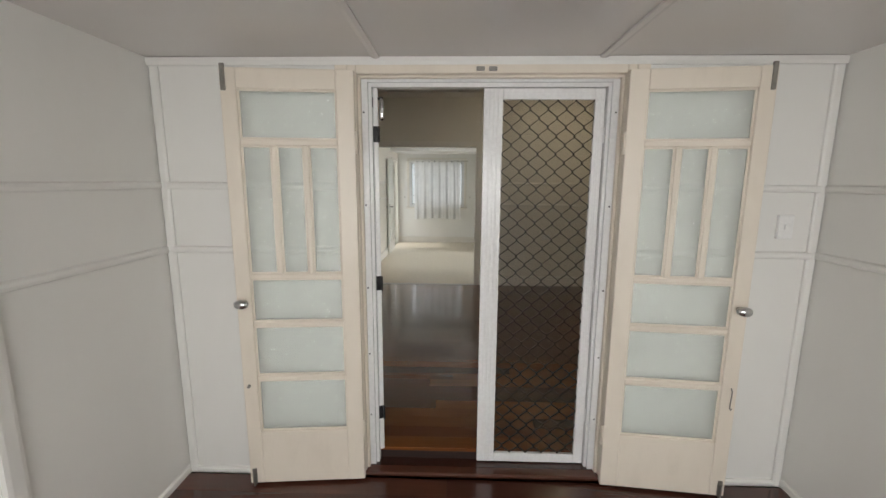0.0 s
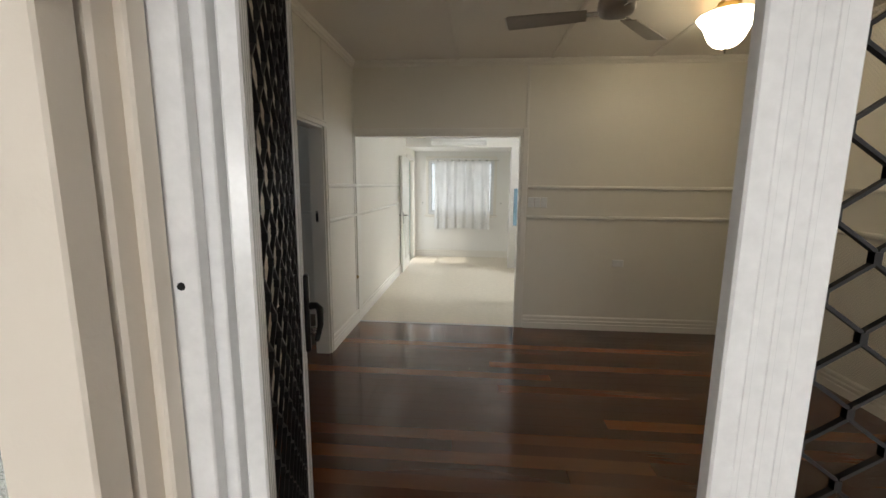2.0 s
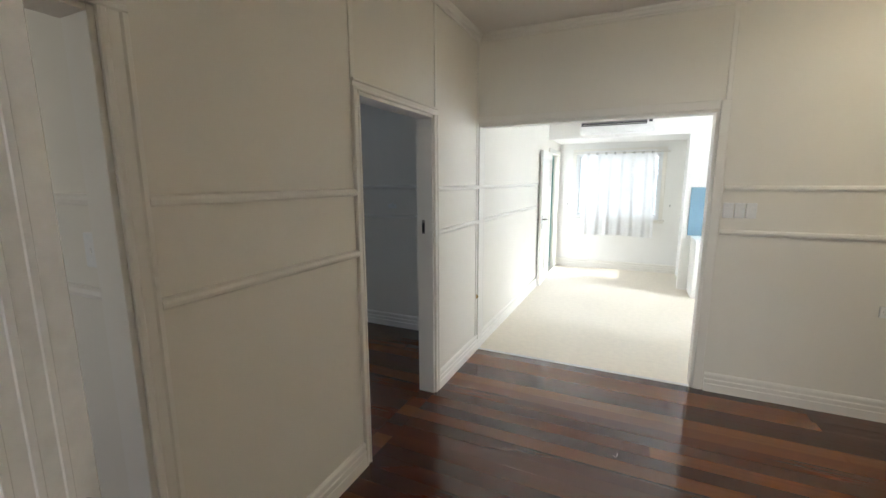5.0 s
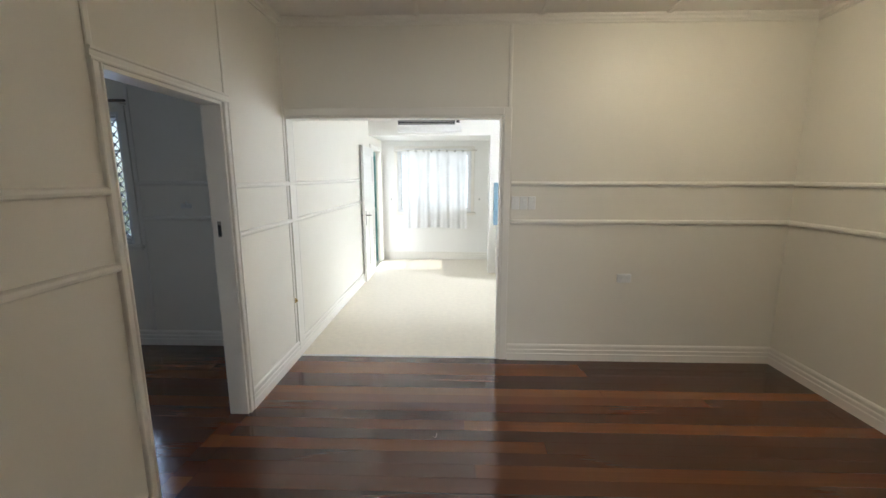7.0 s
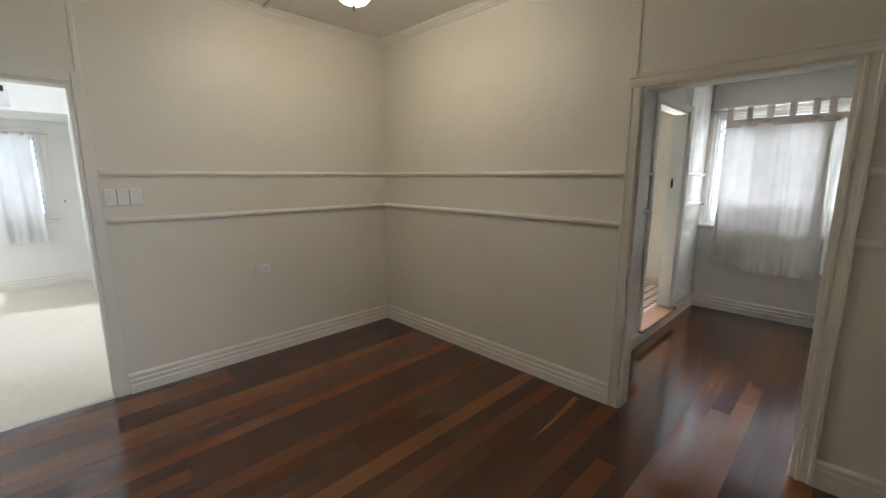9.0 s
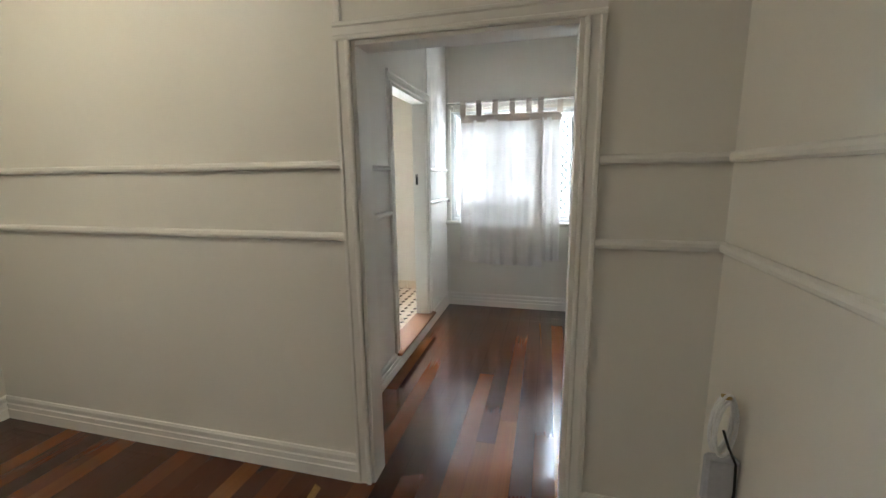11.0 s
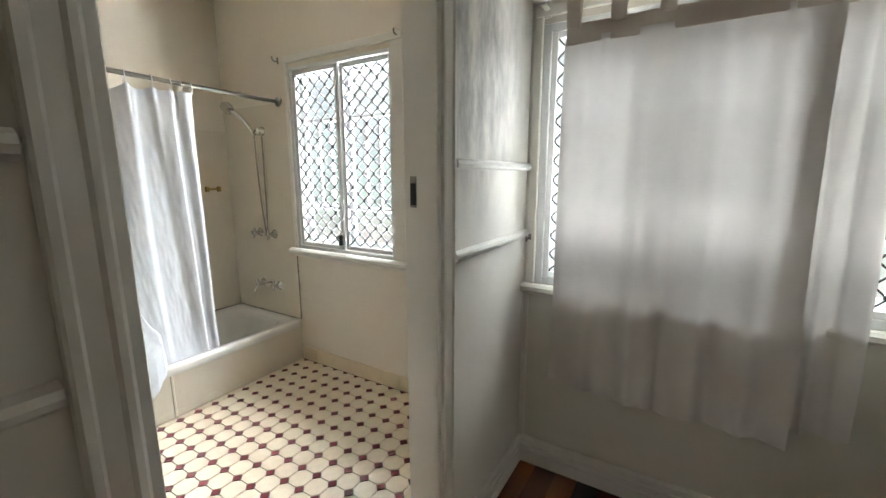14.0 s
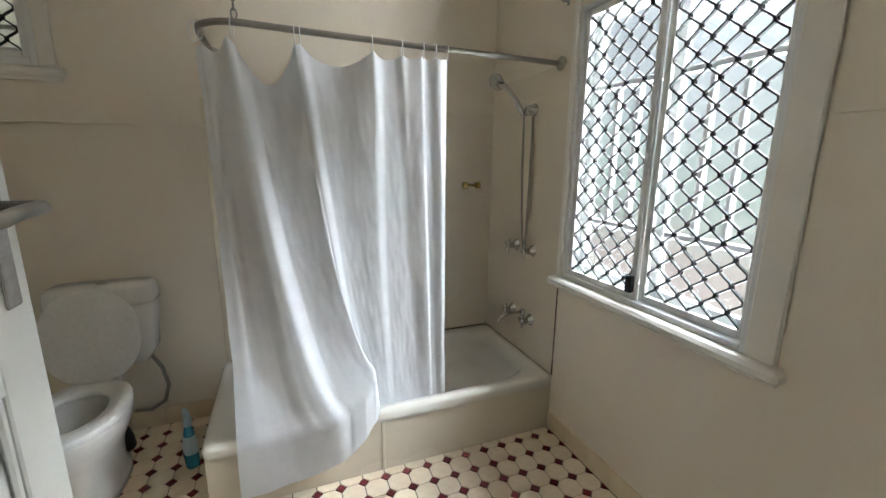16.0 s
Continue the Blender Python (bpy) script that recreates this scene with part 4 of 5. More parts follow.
def screen_leaf(m, W, lock, label, wide=0.06, rw=0.055, shift=None, z0=0.012, front=-1):
    """White metal security screen leaf; local x from the hinge to the free edge."""
    ob = thing("security_screen_door", m, label, "screen door", "pair of security screen doors")
    z1, t = 2.045, 0.012
    for a, b in ((0, rw), (W - wide, W)):
        st = part("stile", boxes((a, b, -t, t, z0, z1), bevel=0.003), ALU, ob)
        for q in (0.28, 0.5, 0.72):
            c = a + (b - a) * q
            part("rib", boxes((c - 0.004, c + 0.004, -t - 0.0011, t + 0.0011, z0 + 0.01, z1 - 0.01), bevel=0.001), ALU, st)
    part("rail", boxes((rw, W - wide, -t, t, z1 - 0.055, z1), bevel=0.003), ALU, ob)
    part("rail", boxes((rw, W - wide, -t, t, z0, z0 + 0.055), bevel=0.003), ALU, ob)
    part("grille", grille_mesh(bmesh.new(), rw, z0 + 0.055, W - wide - rw, z1 - z0 - 0.11, 0.0905, 0.0925, 0.0042, 0.007, min(0.0, 0.007 * front), shift), BLACK, ob, "black diamond security grille")
    part("gauze", boxes((rw, W - wide, -0.0048 if front > 0 else 0.004, -0.004 if front > 0 else 0.0048, z0 + 0.055, z1 - 0.055)), GAUZE, ob, "fine grey insect mesh")
    if lock:
        for f in (-1, 1):
            c = W - 0.03
            pl = part("lock_plate", boxes((c - 0.016, c + 0.016, min(f * t, f * (t + 0.014)), max(f * t, f * (t + 0.014)), 1.10, 1.32), bevel=0.004), BLACK_METAL, ob, "tall black lock plate")
            bm = bmesh.new()
            tube(bm, [(c, f * (t + 0.01), 1.23), (c, f * (t + 0.032), 1.23), (c - 0.018, f * (t + 0.042), 1.224), (c - 0.065, f * (t + 0.044), 1.195), (c - 0.105, f * (t + 0.036), 1.168)], [0.011, 0.01, 0.01, 0.008, 0.006], 10)
            part("lever", bm, BLACK_METAL, pl, smooth=True)
            bm = bmesh.new()
            box(bm, c - 0.007, c + 0.007, min(f * (t + 0.012), f * (t + 0.032)), max(f * (t + 0.012), f * (t + 0.032)), 1.145, 1.17, 0.003)
            part("key_cylinder", bm, CHROME, pl)
    for z in (0.25, 1.02, 1.815):
        h = part("hinge", boxes((-0.022, 0.004, -t - 0.004, -t + 0.004, z - 0.04, z + 0.04), (-0.004, 0.001, -t - 0.004, t + 0.004, z - 0.04, z + 0.04), bevel=0.0015), BLACK_METAL if lock else ALU, ob, "black butt hinge" if lock else "white butt hinge")
        for q in (-0.03, 0, 0.03):
            part("hinge_screw", boxes((-0.014, -0.008, -t - 0.006, -t - 0.003, z + q - 0.003, z + q + 0.003), bevel=0.001), CHROME, h)
    return ob


screen_leaf(pose(1.132, 2.046, 0, 0, 0, 180), 0.617, False, "closed white security screen door with black diamond grille", 0.10, 0.052, z0=SZ + 0.006, front=1)
screen_leaf(pose(-0.040, 2.023, 0, 0, 0, 109.1), 0.665, True, "open white security screen door with black lever lock", 0.098, shift=-0.060)
cl = thing("door_closer", pose(-0.035, 2.035, 1.96), "small chrome door closer with a black bracket", "door closer")
part("bracket", boxes((-0.03, 0.03, 0.0, 0.012, 0.03, 0.042), (-0.03, -0.018, -0.01, 0.012, -0.01, 0.042), bevel=0.002), BLACK_METAL, cl)
bm = bmesh.new()
tube(bm, [(0.02, -0.006, 0.035), (0.026, -0.008, 0.02), (0.026, -0.008, -0.06), (0.022, -0.008, -0.075)], [0.006, 0.012, 0.014, 0.008], 12)
part("cylinder", bm, CHROME, cl, smooth=True)


def panel_door(m, W, H, t, material, label, lever_z, low=2):
    """Panelled leaf: one tall top panel over upright lower panels; local x from the hinge, front on -y."""
    ob = thing("door", m, label, "door")
    s, zl, zh = 0.105, 1.06, 1.50
    for a, b in ((0, s), (W - s, W)):
        part("stile", boxes((a, b, -t, 0, 0, H), bevel=0.003), material, ob)
    for a, b in ((0, 0.2), (zl, zh), (H - 0.11, H)):
        part("rail", boxes((s, W - s, -t, 0, a, b), bevel=0.002), material, ob)
    cells = [(s, W - s, zh, H - 0.11)]
    gap = 0.1
    w = (W - 2 * s - gap * (low - 1)) / low
    for k in range(low):
        a = s + k * (w + gap)
        cells.append((a, a + w, 0.2, zl))
        if k:
            part("muntin", boxes((a - gap, a, -t, 0, 0.2, zl), bevel=0.002), material, ob)
    for a, b, c, d in cells:
        pn = part("panel", boxes((a - 0.002, b + 0.002, -t + 0.014, -0.014, c - 0.002, d + 0.002)), material, ob)
        for f in (-t + 0.004, -0.014):
            part("moulding", ring(a, b, c, d, f, f + 0.010, 0.016, bevel=0.004), material, pn)
    for f, y in ((-1, -t), (1, 0.0)):
        c = W - 0.05
        pl = part("lock_plate", boxes((c - 0.019, c + 0.019, min(y, y + f * 0.005), max(y, y + f * 0.005), lever_z - 0.15, lever_z + 0.06), bevel=0.003), AGED, ob, "dark worn metal lock plate")
        bm = bmesh.new()
        tube(bm, [(c, y, lever_z), (c, y + f * 0.055, lever_z), (c - 0.012, y + f * 0.062, lever_z), (c - 0.06, y + f * 0.062, lever_z - 0.001), (c - 0.10, y + f * 0.056, lever_z - 0.008), (c - 0.108, y + f * 0.045, lever_z - 0.012)], [0.010, 0.010, 0.011, 0.010, 0.011, 0.009], 10)
        part("lever", bm, STEEL, pl, "worn dark steel lever", smooth=True)
    for z in (0.25, H - 0.25):
        part("hinge", tube(bmesh.new(), [(-0.006, 0.003, z - 0.05), (-0.006, 0.003, z + 0.05)], 0.006, 8), AGED, ob, smooth=True)
    return ob


panel_door(pose(4.264, 3.906, BZ + 0.012, 0, 0, 90.0), 0.80, 1.97, 0.036, DOOR_WHITE, "open white panelled bathroom door with a metal lever", 1.325)
panel_door(pose(-1.052, 9.41, 0.012, 0, 0, -89), 0.80, 2.04, 0.04, DOOR_WHITE, "open white kitchen back door against the wall", 1.02)
sc = thing("screen_door", pose(-1.19, 9.45, 0.01, 0, 0, 90), "green framed screen door closed in the back doorway", "screen door")
for a, b in ((0, 0.06), (0.72, 0.78)):
    part("stile", boxes((a, b, -0.015, 0.015, 0, 2.03), bevel=0.003), GREEN, sc)
for a, b in ((0, 0.1), (0.95, 1.02), (1.96, 2.03)):
    part("rail", boxes((0.06, 0.72, -0.015, 0.015, a, b), bevel=0.003), GREEN, sc)
part("gauze", boxes((0.06, 0.72, -0.001, 0.0, 0.1, 1.96)), GAUZE, sc)
architrave("x", XW, 1, 9.42, 10.25, 2.06)
for lx, y, z, ax in ((5.109, 3.868, 1.457, 0), (-1.16, 5.056, 1.28, 1)):
    st = thing("strike_plate", pose(lx, y, z) if ax == 0 else pose(lx, y, z, 0, 0, 90), "worn dark metal strike plate set in a door jamb", "strike plate", "strike plates")
    part("plate", boxes((-0.003, 0.001, -0.012, 0.012, -0.05, 0.05), bevel=0.001), AGED, st)
    part("keep", boxes((-0.0045, 0.0, -0.0105, 0.0105, -0.042, 0.028), bevel=0.001), BLACK, st)
st = thing("lock_strike", pose(5.604, HS - 0.12, 1.01), "grey metal strike plate on the hall door jamb", "strike plate", "strike plates")
part("plate", boxes((-0.004, 0.0, -0.014, 0.014, -0.04, 0.04), bevel=0.001), AGED, st)
part("keep", boxes((-0.0055, -0.002, -0.008, 0.006, -0.02, 0.012), bevel=0.001), BLACK, st)


# ---- living room fittings ----
LX, LY = 1.95, 4.77
lamp = thing("ceiling_light", pose(LX, LY, 2.83), "lit frosted glass bell ceiling light with a small finial", "ceiling light")
part("canopy", lathe(bmesh.new(), [(0.07, 0), (0.072, -0.012), (0.055, -0.03), (0.02, -0.04), (0.012, -0.09)]), BRASS, lamp, smooth=True)
part("shade", lathe(bmesh.new(), [(0.185, -0.085), (0.192, -0.095), (0.18, -0.112), (0.15, -0.15), (0.128, -0.20), (0.108, -0.245), (0.075, -0.28), (0.035, -0.298), (0.008, -0.302)], cap=False), LAMP_GLASS, lamp, "glowing frosted glass bell", smooth=True)
part("rim", lathe(bmesh.new(), [(0.02, -0.07), (0.17, -0.078), (0.19, -0.088), (0.18, -0.094), (0.02, -0.088)]), LAMP_RIM, lamp, "cream glass rim", smooth=True)
part("finial", lathe(bmesh.new(), [(0.006, -0.298), (0.013, -0.306), (0.009, -0.316), (0.005, -0.324), (0.008, -0.33), (0.002, -0.336)], sides=14), AGED, lamp, smooth=True)

fan = thing("ceiling_fan", pose(0.96, 4.0, 2.83), "grey three-bladed ceiling fan at rest", "ceiling fan")
part("canopy", lathe(bmesh.new(), [(0.06, 0), (0.062, -0.02), (0.045, -0.05), (0.02, -0.06)]), FAN, fan, smooth=True)
part("down_rod", lathe(bmesh.new(), [(0.011, -0.05), (0.011, -0.27)], sides=12), FAN, fan, smooth=True)
part("motor", lathe(bmesh.new(), [(0.03, -0.25), (0.075, -0.265), (0.095, -0.285), (0.098, -0.325), (0.085, -0.35), (0.05, -0.362), (0.01, -0.364)]), FAN, fan, smooth=True)
for ang in (168, 48, 288):
    r = Matrix.Rotation(radians(ang), 4, "Z") @ Matrix.Rotation(radians(12), 4, "X")
    bm = bmesh.new()
    pts = [(0.15, -0.05), (0.15, 0.045), (0.40, 0.058), (0.575, 0.062), (0.585, 0.05), (0.585, -0.055), (0.575, -0.065), (0.40, -0.06)]
    lo, hi = [bm.verts.new(r @ Vector((x, y, 0)) + Vector((0, 0, -0.345))) for x, y in pts], [bm.verts.new(r @ Vector((x, y, 0.005)) + Vector((0, 0, -0.345))) for x, y in pts]
    bm.faces.new(lo[::-1]), bm.faces.new(hi)
    for i in range(len(pts)):
        bm.faces.new((lo[i], lo[(i + 1) % len(pts)], hi[(i + 1) % len(pts)], hi[i]))
    bl = part("blade", bm, FAN, fan)
    bm = bmesh.new()
    box(bm, 0.07, 0.2, -0.018, 0.018, 0.004, 0.012, 0.003)
    bmesh.ops.transform(bm, matrix=Matrix.Translation((0, 0, -0.345)) @ r, verts=bm.verts)
    part("blade_arm", bm, CHROME, bl)
    bm = bmesh.new()
    box(bm, 0.584, 0.592, -0.055, 0.05, -0.001, 0.006, 0.001)
    bmesh.ops.transform(bm, matrix=Matrix.Translation((0, 0, -0.345)) @ r, verts=bm.verts)
    part("tip", bm, PLASTIC, bl, "pale plastic blade tip")


def plate(name, m, w, h, label, category, rockers, group=""):
    """A wall plate with rockers; local x along the wall, -y out of it."""
    ob = thing(name, m, label, category, group)
    part("plate", boxes((-w / 2, w / 2, -0.016, 0.0, -h / 2, h / 2), bevel=0.003), PLASTIC, ob)
    for x, z, a, b in rockers:
        part("rocker", boxes((x - a / 2, x + a / 2, -0.0205, -0.015, z - b / 2, z + b / 2), bevel=0.0015), PLASTIC, ob)
    return ob


def socket_face(ob, xs):
    for x in xs:
        part("slots", boxes((x - 0.011, x - 0.0085, -0.0175, -0.0155, -0.002, 0.009), (x + 0.0085, x + 0.011, -0.0175, -0.0155, -0.002, 0.009), (x - 0.001, x + 0.001, -0.0175, -0.0155, -0.016, -0.007)), PLASTIC_SHADOW, ob, "dark socket slots")


for k in range(3):
    plate("light_switch", pose(0.812 + 0.068 * k, YN, 1.39), 0.062, 0.108, "old white plastic light switch beside the kitchen opening", "light switch", [(0, 0.012, 0.016, 0.028)], "row of wall switches")
so = plate("power_point", pose(1.753, YN, 0.752), 0.116, 0.074, "white double power point on the wall", "power point", [(-0.014, 0.022, 0.014, 0.012), (0.014, 0.022, 0.014, 0.012)])
socket_face(so, (-0.032, 0.032))
plate("light_switch", pose(2.034, PY, 1.358), 0.077, 0.122, "white painted-over light switch on the porch wall", "light switch", [(0, 0.0, 0.016, 0.028)])
plate("light_switch", pose(-1.385, 3.2, 1.382), 0.115, 0.115, "painted-over light switch in the side room", "light switch", [(-0.02, 0.0, 0.014, 0.02)])
sp = plate("power_point", pose(2.45, YS, 0.545, 0, 0, 180), 0.115, 0.095, "white power point with a plug in it", "power point", [(0.014, 0.032, 0.014, 0.012)])
socket_face(sp, (0.034,))
ad = thing("network_cable", pose(2.77, YS, 0.6, 0, 0, 180), "coiled white cable with a grey adapter box on the wall", "cable")
bm = bmesh.new()
rnd = random.Random(5)
for k in range(5):
    rx, rz, tip = 0.043 + rnd.uniform(-0.006, 0.006), 0.094 + rnd.uniform(-0.008, 0.008), rnd.uniform(-0.008, 0.008)
    tube(bm, [(0.012 * k - 0.02 + 0.7 * rx * math.cos(q) + tip * math.sin(q), -0.058 - rx * math.cos(q) * 0.95, 0.11 - tip + rz * math.sin(q)) for q in (6.283 * i / 28 for i in range(28))], 0.0045, 8, closed=True)
part("coil", bm, PLASTIC, ad, "coiled white cable", smooth=True)
box_bm = boxes((-0.02, 0.02, -0.098, -0.002, -0.17, 0.0), bevel=0.01)
part("adapter", box_bm, plain("grey_adapter", (0.52, 0.52, 0.53), 0.45), ad, "grey plastic adapter box")
part("clip", boxes((-0.012, 0.012, -0.07, -0.045, 0.2, 0.21), bevel=0.002), BRASS, ad, "small brass wall clip")
bm = bmesh.new()
tube(bm, [(0.0, -0.055, 0.09), (0.012, -0.04, 0.04), (0.028, -0.022, -0.005), (0.03, -0.018, -0.1), (0.03, -0.022, -0.17), (0.05, -0.03, -0.26), (0.06, -0.028, -0.4), (0.07, -0.03, -0.5), (0.1, -0.035, -0.585)], 0.0042, 8)
part("lead", bm, BLACK_METAL, ad, "thin dark lead", smooth=True)
bm = bmesh.new()
tube(bm, [(0.285, -0.011, -0.05), (0.285, -0.03, -0.05), (0.285, -0.035, -0.05), (0.285, -0.048, -0.05), (0.285, -0.051, -0.05), (0.285, -0.072, -0.05)], [0.021, 0.024, 0.019, 0.021, 0.029, 0.027], 14)
part("plug", bm, PLASTIC, ad, "white plug", smooth=True)
ct = thing("wall_catch", pose(XW + 0.009, YN - 0.02, 0.53), "small worn brass catch on a wall strip", "catch")
part("plate", boxes((0, 0.004, -0.012, 0.012, -0.022, 0.022), bevel=0.001), BRASS, ct)
part("tongue", boxes((0.004, 0.018, -0.006, 0.006, -0.012, 0.012), bevel=0.003), BRASS, ct)
wh = thing("wall_hook", pose(-2.14, 6.22, 1.34), "white plastic hook on the bedroom wall", "hook")
part("base", boxes((-0.05, 0.05, -0.014, 0, -0.02, 0.025), bevel=0.006), PLASTIC, wh)
part("prong", tube(bmesh.new(), [(0.02, -0.01, 0.01), (0.03, -0.05, 0.005), (0.04, -0.065, 0.03), (0.042, -0.062, 0.05)], [0.009, 0.008, 0.008, 0.007], 8), PLASTIC, wh, smooth=True)

bw = thing("bent_wire", pose(0.195, 4.87, 0.002), "tiny dark bent wire lying on the floor boards", "wire")
part("wire", tube(bmesh.new(), [(-0.012, 0.0, 0.001), (-0.004, -0.012, 0.002), (0.008, -0.01, 0.002), (0.01, 0.01, 0.001), (0.009, 0.035, 0.001)], 0.0016, 6), AGED, bw, smooth=True)

# ---- kitchen ----
ac = thing("air_conditioner", pose(-0.105, 9.30, 2.295), "white split air conditioner high on the kitchen wall", "air conditioner")
bm = bmesh.new()
extrude(bm, [(0, 0.0), (0.13, 0.0), (0.185, 0.03), (0.2, 0.07), (0.19, 0.22), (0, 0.225)], (-0.5, 0, 0), (0.5, 0, 0), (0, -1, 0))
part("body", bm, PLASTIC, ac)
part("intake", boxes((-0.485, 0.40, -0.203, -0.188, 0.105, 0.20), bevel=0.003), AC_DARK, ac, "dark intake louvre")
for k in range(3):
    part("louvre", boxes((-0.48, 0.395, -0.21, -0.2, 0.118 + 0.03 * k, 0.124 + 0.03 * k), bevel=0.001), PLASTIC_SHADOW, ac)
part("display", boxes((0.42, 0.47, -0.204, -0.188, 0.13, 0.19), bevel=0.002), AC_DARK, ac)
part("flap", boxes((-0.46, 0.46, -0.178, -0.165, 0.012, 0.04), bevel=0.004), PLASTIC, ac)
kb = thing("kitchen_cabinet", pose(0.985, 8.8, 0), "white kitchen base cabinet against the dividing wall", "cabinet")
part("body", boxes((0, 2.06, 0.02, 0.5, 0.004, 0.78), bevel=0.003), KITCHEN, kb)
for k in range(4):
    dr = part("door", boxes((0.005 + 0.512 * k, 0.512 * (k + 1) - 0.005, 0.0, 0.02, 0.1, 0.77), bevel=0.003), DOOR_WHITE, kb)
    part("handle", tube(bmesh.new(), [(0.45 + 0.512 * k, 0, 0.6), (0.45 + 0.512 * k, -0.025, 0.61), (0.45 + 0.512 * k, -0.025, 0.7), (0.45 + 0.512 * k, 0, 0.71)], 0.005, 8), CHROME, dr, smooth=True)
wt = thing("worktop", pose(0.975, 8.78, 0.78), "pale laminate kitchen worktop", "worktop")
part("slab", boxes((0, 2.085, 0, 0.52, 0, 0.036), bevel=0.006), PLASTIC, wt)
sb = thing("splashback", pose(0.93, 9.30, 0.818), "blue-grey splashback panel above the worktop", "splashback")
part("panel", boxes((0, 2.1, -0.012, 0, 0, 0.69), bevel=0.002), BLUE, sb)

# ---- bathroom ----
bt = thing("bathtub", pose(0, 0, 0), "cream built-in bathtub with panelled front", "bathtub")
CX, CY, RX, RY = 5.137, 5.868, 0.81, 0.378
N = 96
bm = bmesh.new()
loft(bm, [oval(CX, CY, 0.405, RX, RY, 40, N), oval(CX, CY, 0.440, RX + 0.004, RY + 0.004, 40, N), oval(CX, CY, 0.456, RX - 0.006, RY - 0.006, 36, N), oval(CX, CY, 0.458, RX - 0.03, RY - 0.022, 22, N),
          oval(CX + 0.01, CY, 0.455, RX - 0.075, RY - 0.052, 6, N), oval(CX + 0.01, CY, 0.445, RX - 0.09, RY - 0.062, 5.5, N), oval(CX + 0.015, CY, 0.40, RX - 0.11, RY - 0.075, 5, N),
          oval(CX + 0.02, CY, 0.27, RX - 0.17, RY - 0.105, 4.5, N), oval(CX + 0.02, CY, 0.20, RX - 0.22, RY - 0.14, 4, N), oval(CX + 0.02, CY, 0.185, RX - 0.30, RY - 0.20, 3.5, N)], cap0=False)
part("basin", bm, ENAMEL, bt, "cream enamelled basin with rounded rim", smooth=True)
part("front_panel", boxes((4.332, 5.038, 5.502, 5.515, BZ, 0.412), bevel=0.002), PANEL, bt)
part("front_panel", boxes((5.046, 5.947, 5.502, 5.515, BZ, 0.412), bevel=0.002), PANEL, bt)
part("cover_strip", boxes((5.034, 5.05, 5.498, 5.506, BZ, 0.41), bevel=0.003), PANEL, bt)
part("end_panel", boxes((4.332, 4.345, 5.515, 6.246, BZ, 0.412), bevel=0.002), PANEL, bt)
bm = bmesh.new()
lathe(bm, [(0.03, 0.002), (0.028, 0.006), (0.012, 0.007)], (5.62, CY, 0.186), 16)
part("drain", bm, CHROME, bt, smooth=True)
# wall sheets in the bath recess
for nm, b in (("end_sheet", (BX - 0.006, BX, 5.50, BN, 0.456, 2.0)), ("back_sheet", (4.34, BX - 0.006, BN - 0.006, BN, 0.456, 1.84))):
    solid("wall_lining", boxes(b, bevel=0.001), PANEL, "cream wall lining sheet above the bath", "wall lining")

# shower rail with a bend, held by a chain
rl = thing("shower_rail", pose(0, 0, 0), "bent steel shower rail hung from a chain", "shower rail")
bend = [(4.59 - 0.17 * math.sin(q), 5.85 - 0.17 * math.cos(q), 2.045) for q in (math.pi / 2 * k / 8 for k in range(9))]
path = [(5.945, 5.59, 2.006), (5.3, 5.634, 2.022), (4.8, 5.667, 2.037)] + bend + [(4.42, 5.95, 2.045), (4.42, 6.245, 2.045)]
part("rail", tube(bmesh.new(), path, 0.0125, 14), STEEL, rl, smooth=True)
bm = bmesh.new()
tube(bm, [(5.949, 5.59, 2.006), (5.938, 5.59, 2.006), (5.925, 5.591, 2.0065)], [0.034, 0.032, 0.016], 18)
part("wall_flange", bm, STEEL, rl, smooth=True)
bm = bmesh.new()
tube(bm, [(4.42, 6.249, 2.045), (4.42, 6.238, 2.045), (4.42, 6.225, 2.045)], [0.034, 0.032, 0.016], 18)
part("wall_flange", bm, STEEL, rl, smooth=True)
ch = thing("chain", pose(4.566, 5.683, 2.06), "dark metal chain from the ceiling to the shower rail", "chain")
lk = bmesh.new()
tube(lk, [(0.010 * math.cos(q), 0, 0.019 * math.sin(q)) for q in (6.283 * k / 12 for k in range(12))], 0.0032, 6, closed=True)
first = part("link", lk, AGED, ch, smooth=True)
first.location.z = 0.012
for k in range(1, 25):
    o = new("link", first.data)
    o.parent = ch
    o.location, o.rotation_euler = (0, 0, 0.012 + 0.0312 * k), (0, 0, radians(90 * (k % 2) + 8))

# shower curtain, partly hanging over the front of the bath
TOPP = [(0.0, (4.412, 5.80)), (0.04, (4.437, 5.755)), (0.09, (4.485, 5.715)), (0.14, (4.555, 5.684)), (0.41, (4.77, 5.669)), (0.70, (5.065, 5.65)), (1.0, (5.385, 5.629))]
BOTP = [(0.0, (4.455, 5.470, 0.205)), (0.08, (4.60, 5.464, 0.225)), (0.15, (4.78, 5.452, 0.262)), (0.21, (4.89, 5.447, 0.31)), (0.27, (4.96, 5.458, 0.37)), (0.32, (5.01, 5.475, 0.43)), (0.36, (5.03, 5.497, 0.478)), (0.40, (4.965, 5.555, 0.44)), (0.47, (5.02, 5.578, 0.36)), (0.7, (5.18, 5.582, 0.34)), (1.0, (5.375, 5.582, 0.34))]
HOOKS = (0.0, 0.04, 0.14, 0.41, 0.43, 0.70, 0.815, 0.90, 0.95, 1.0)


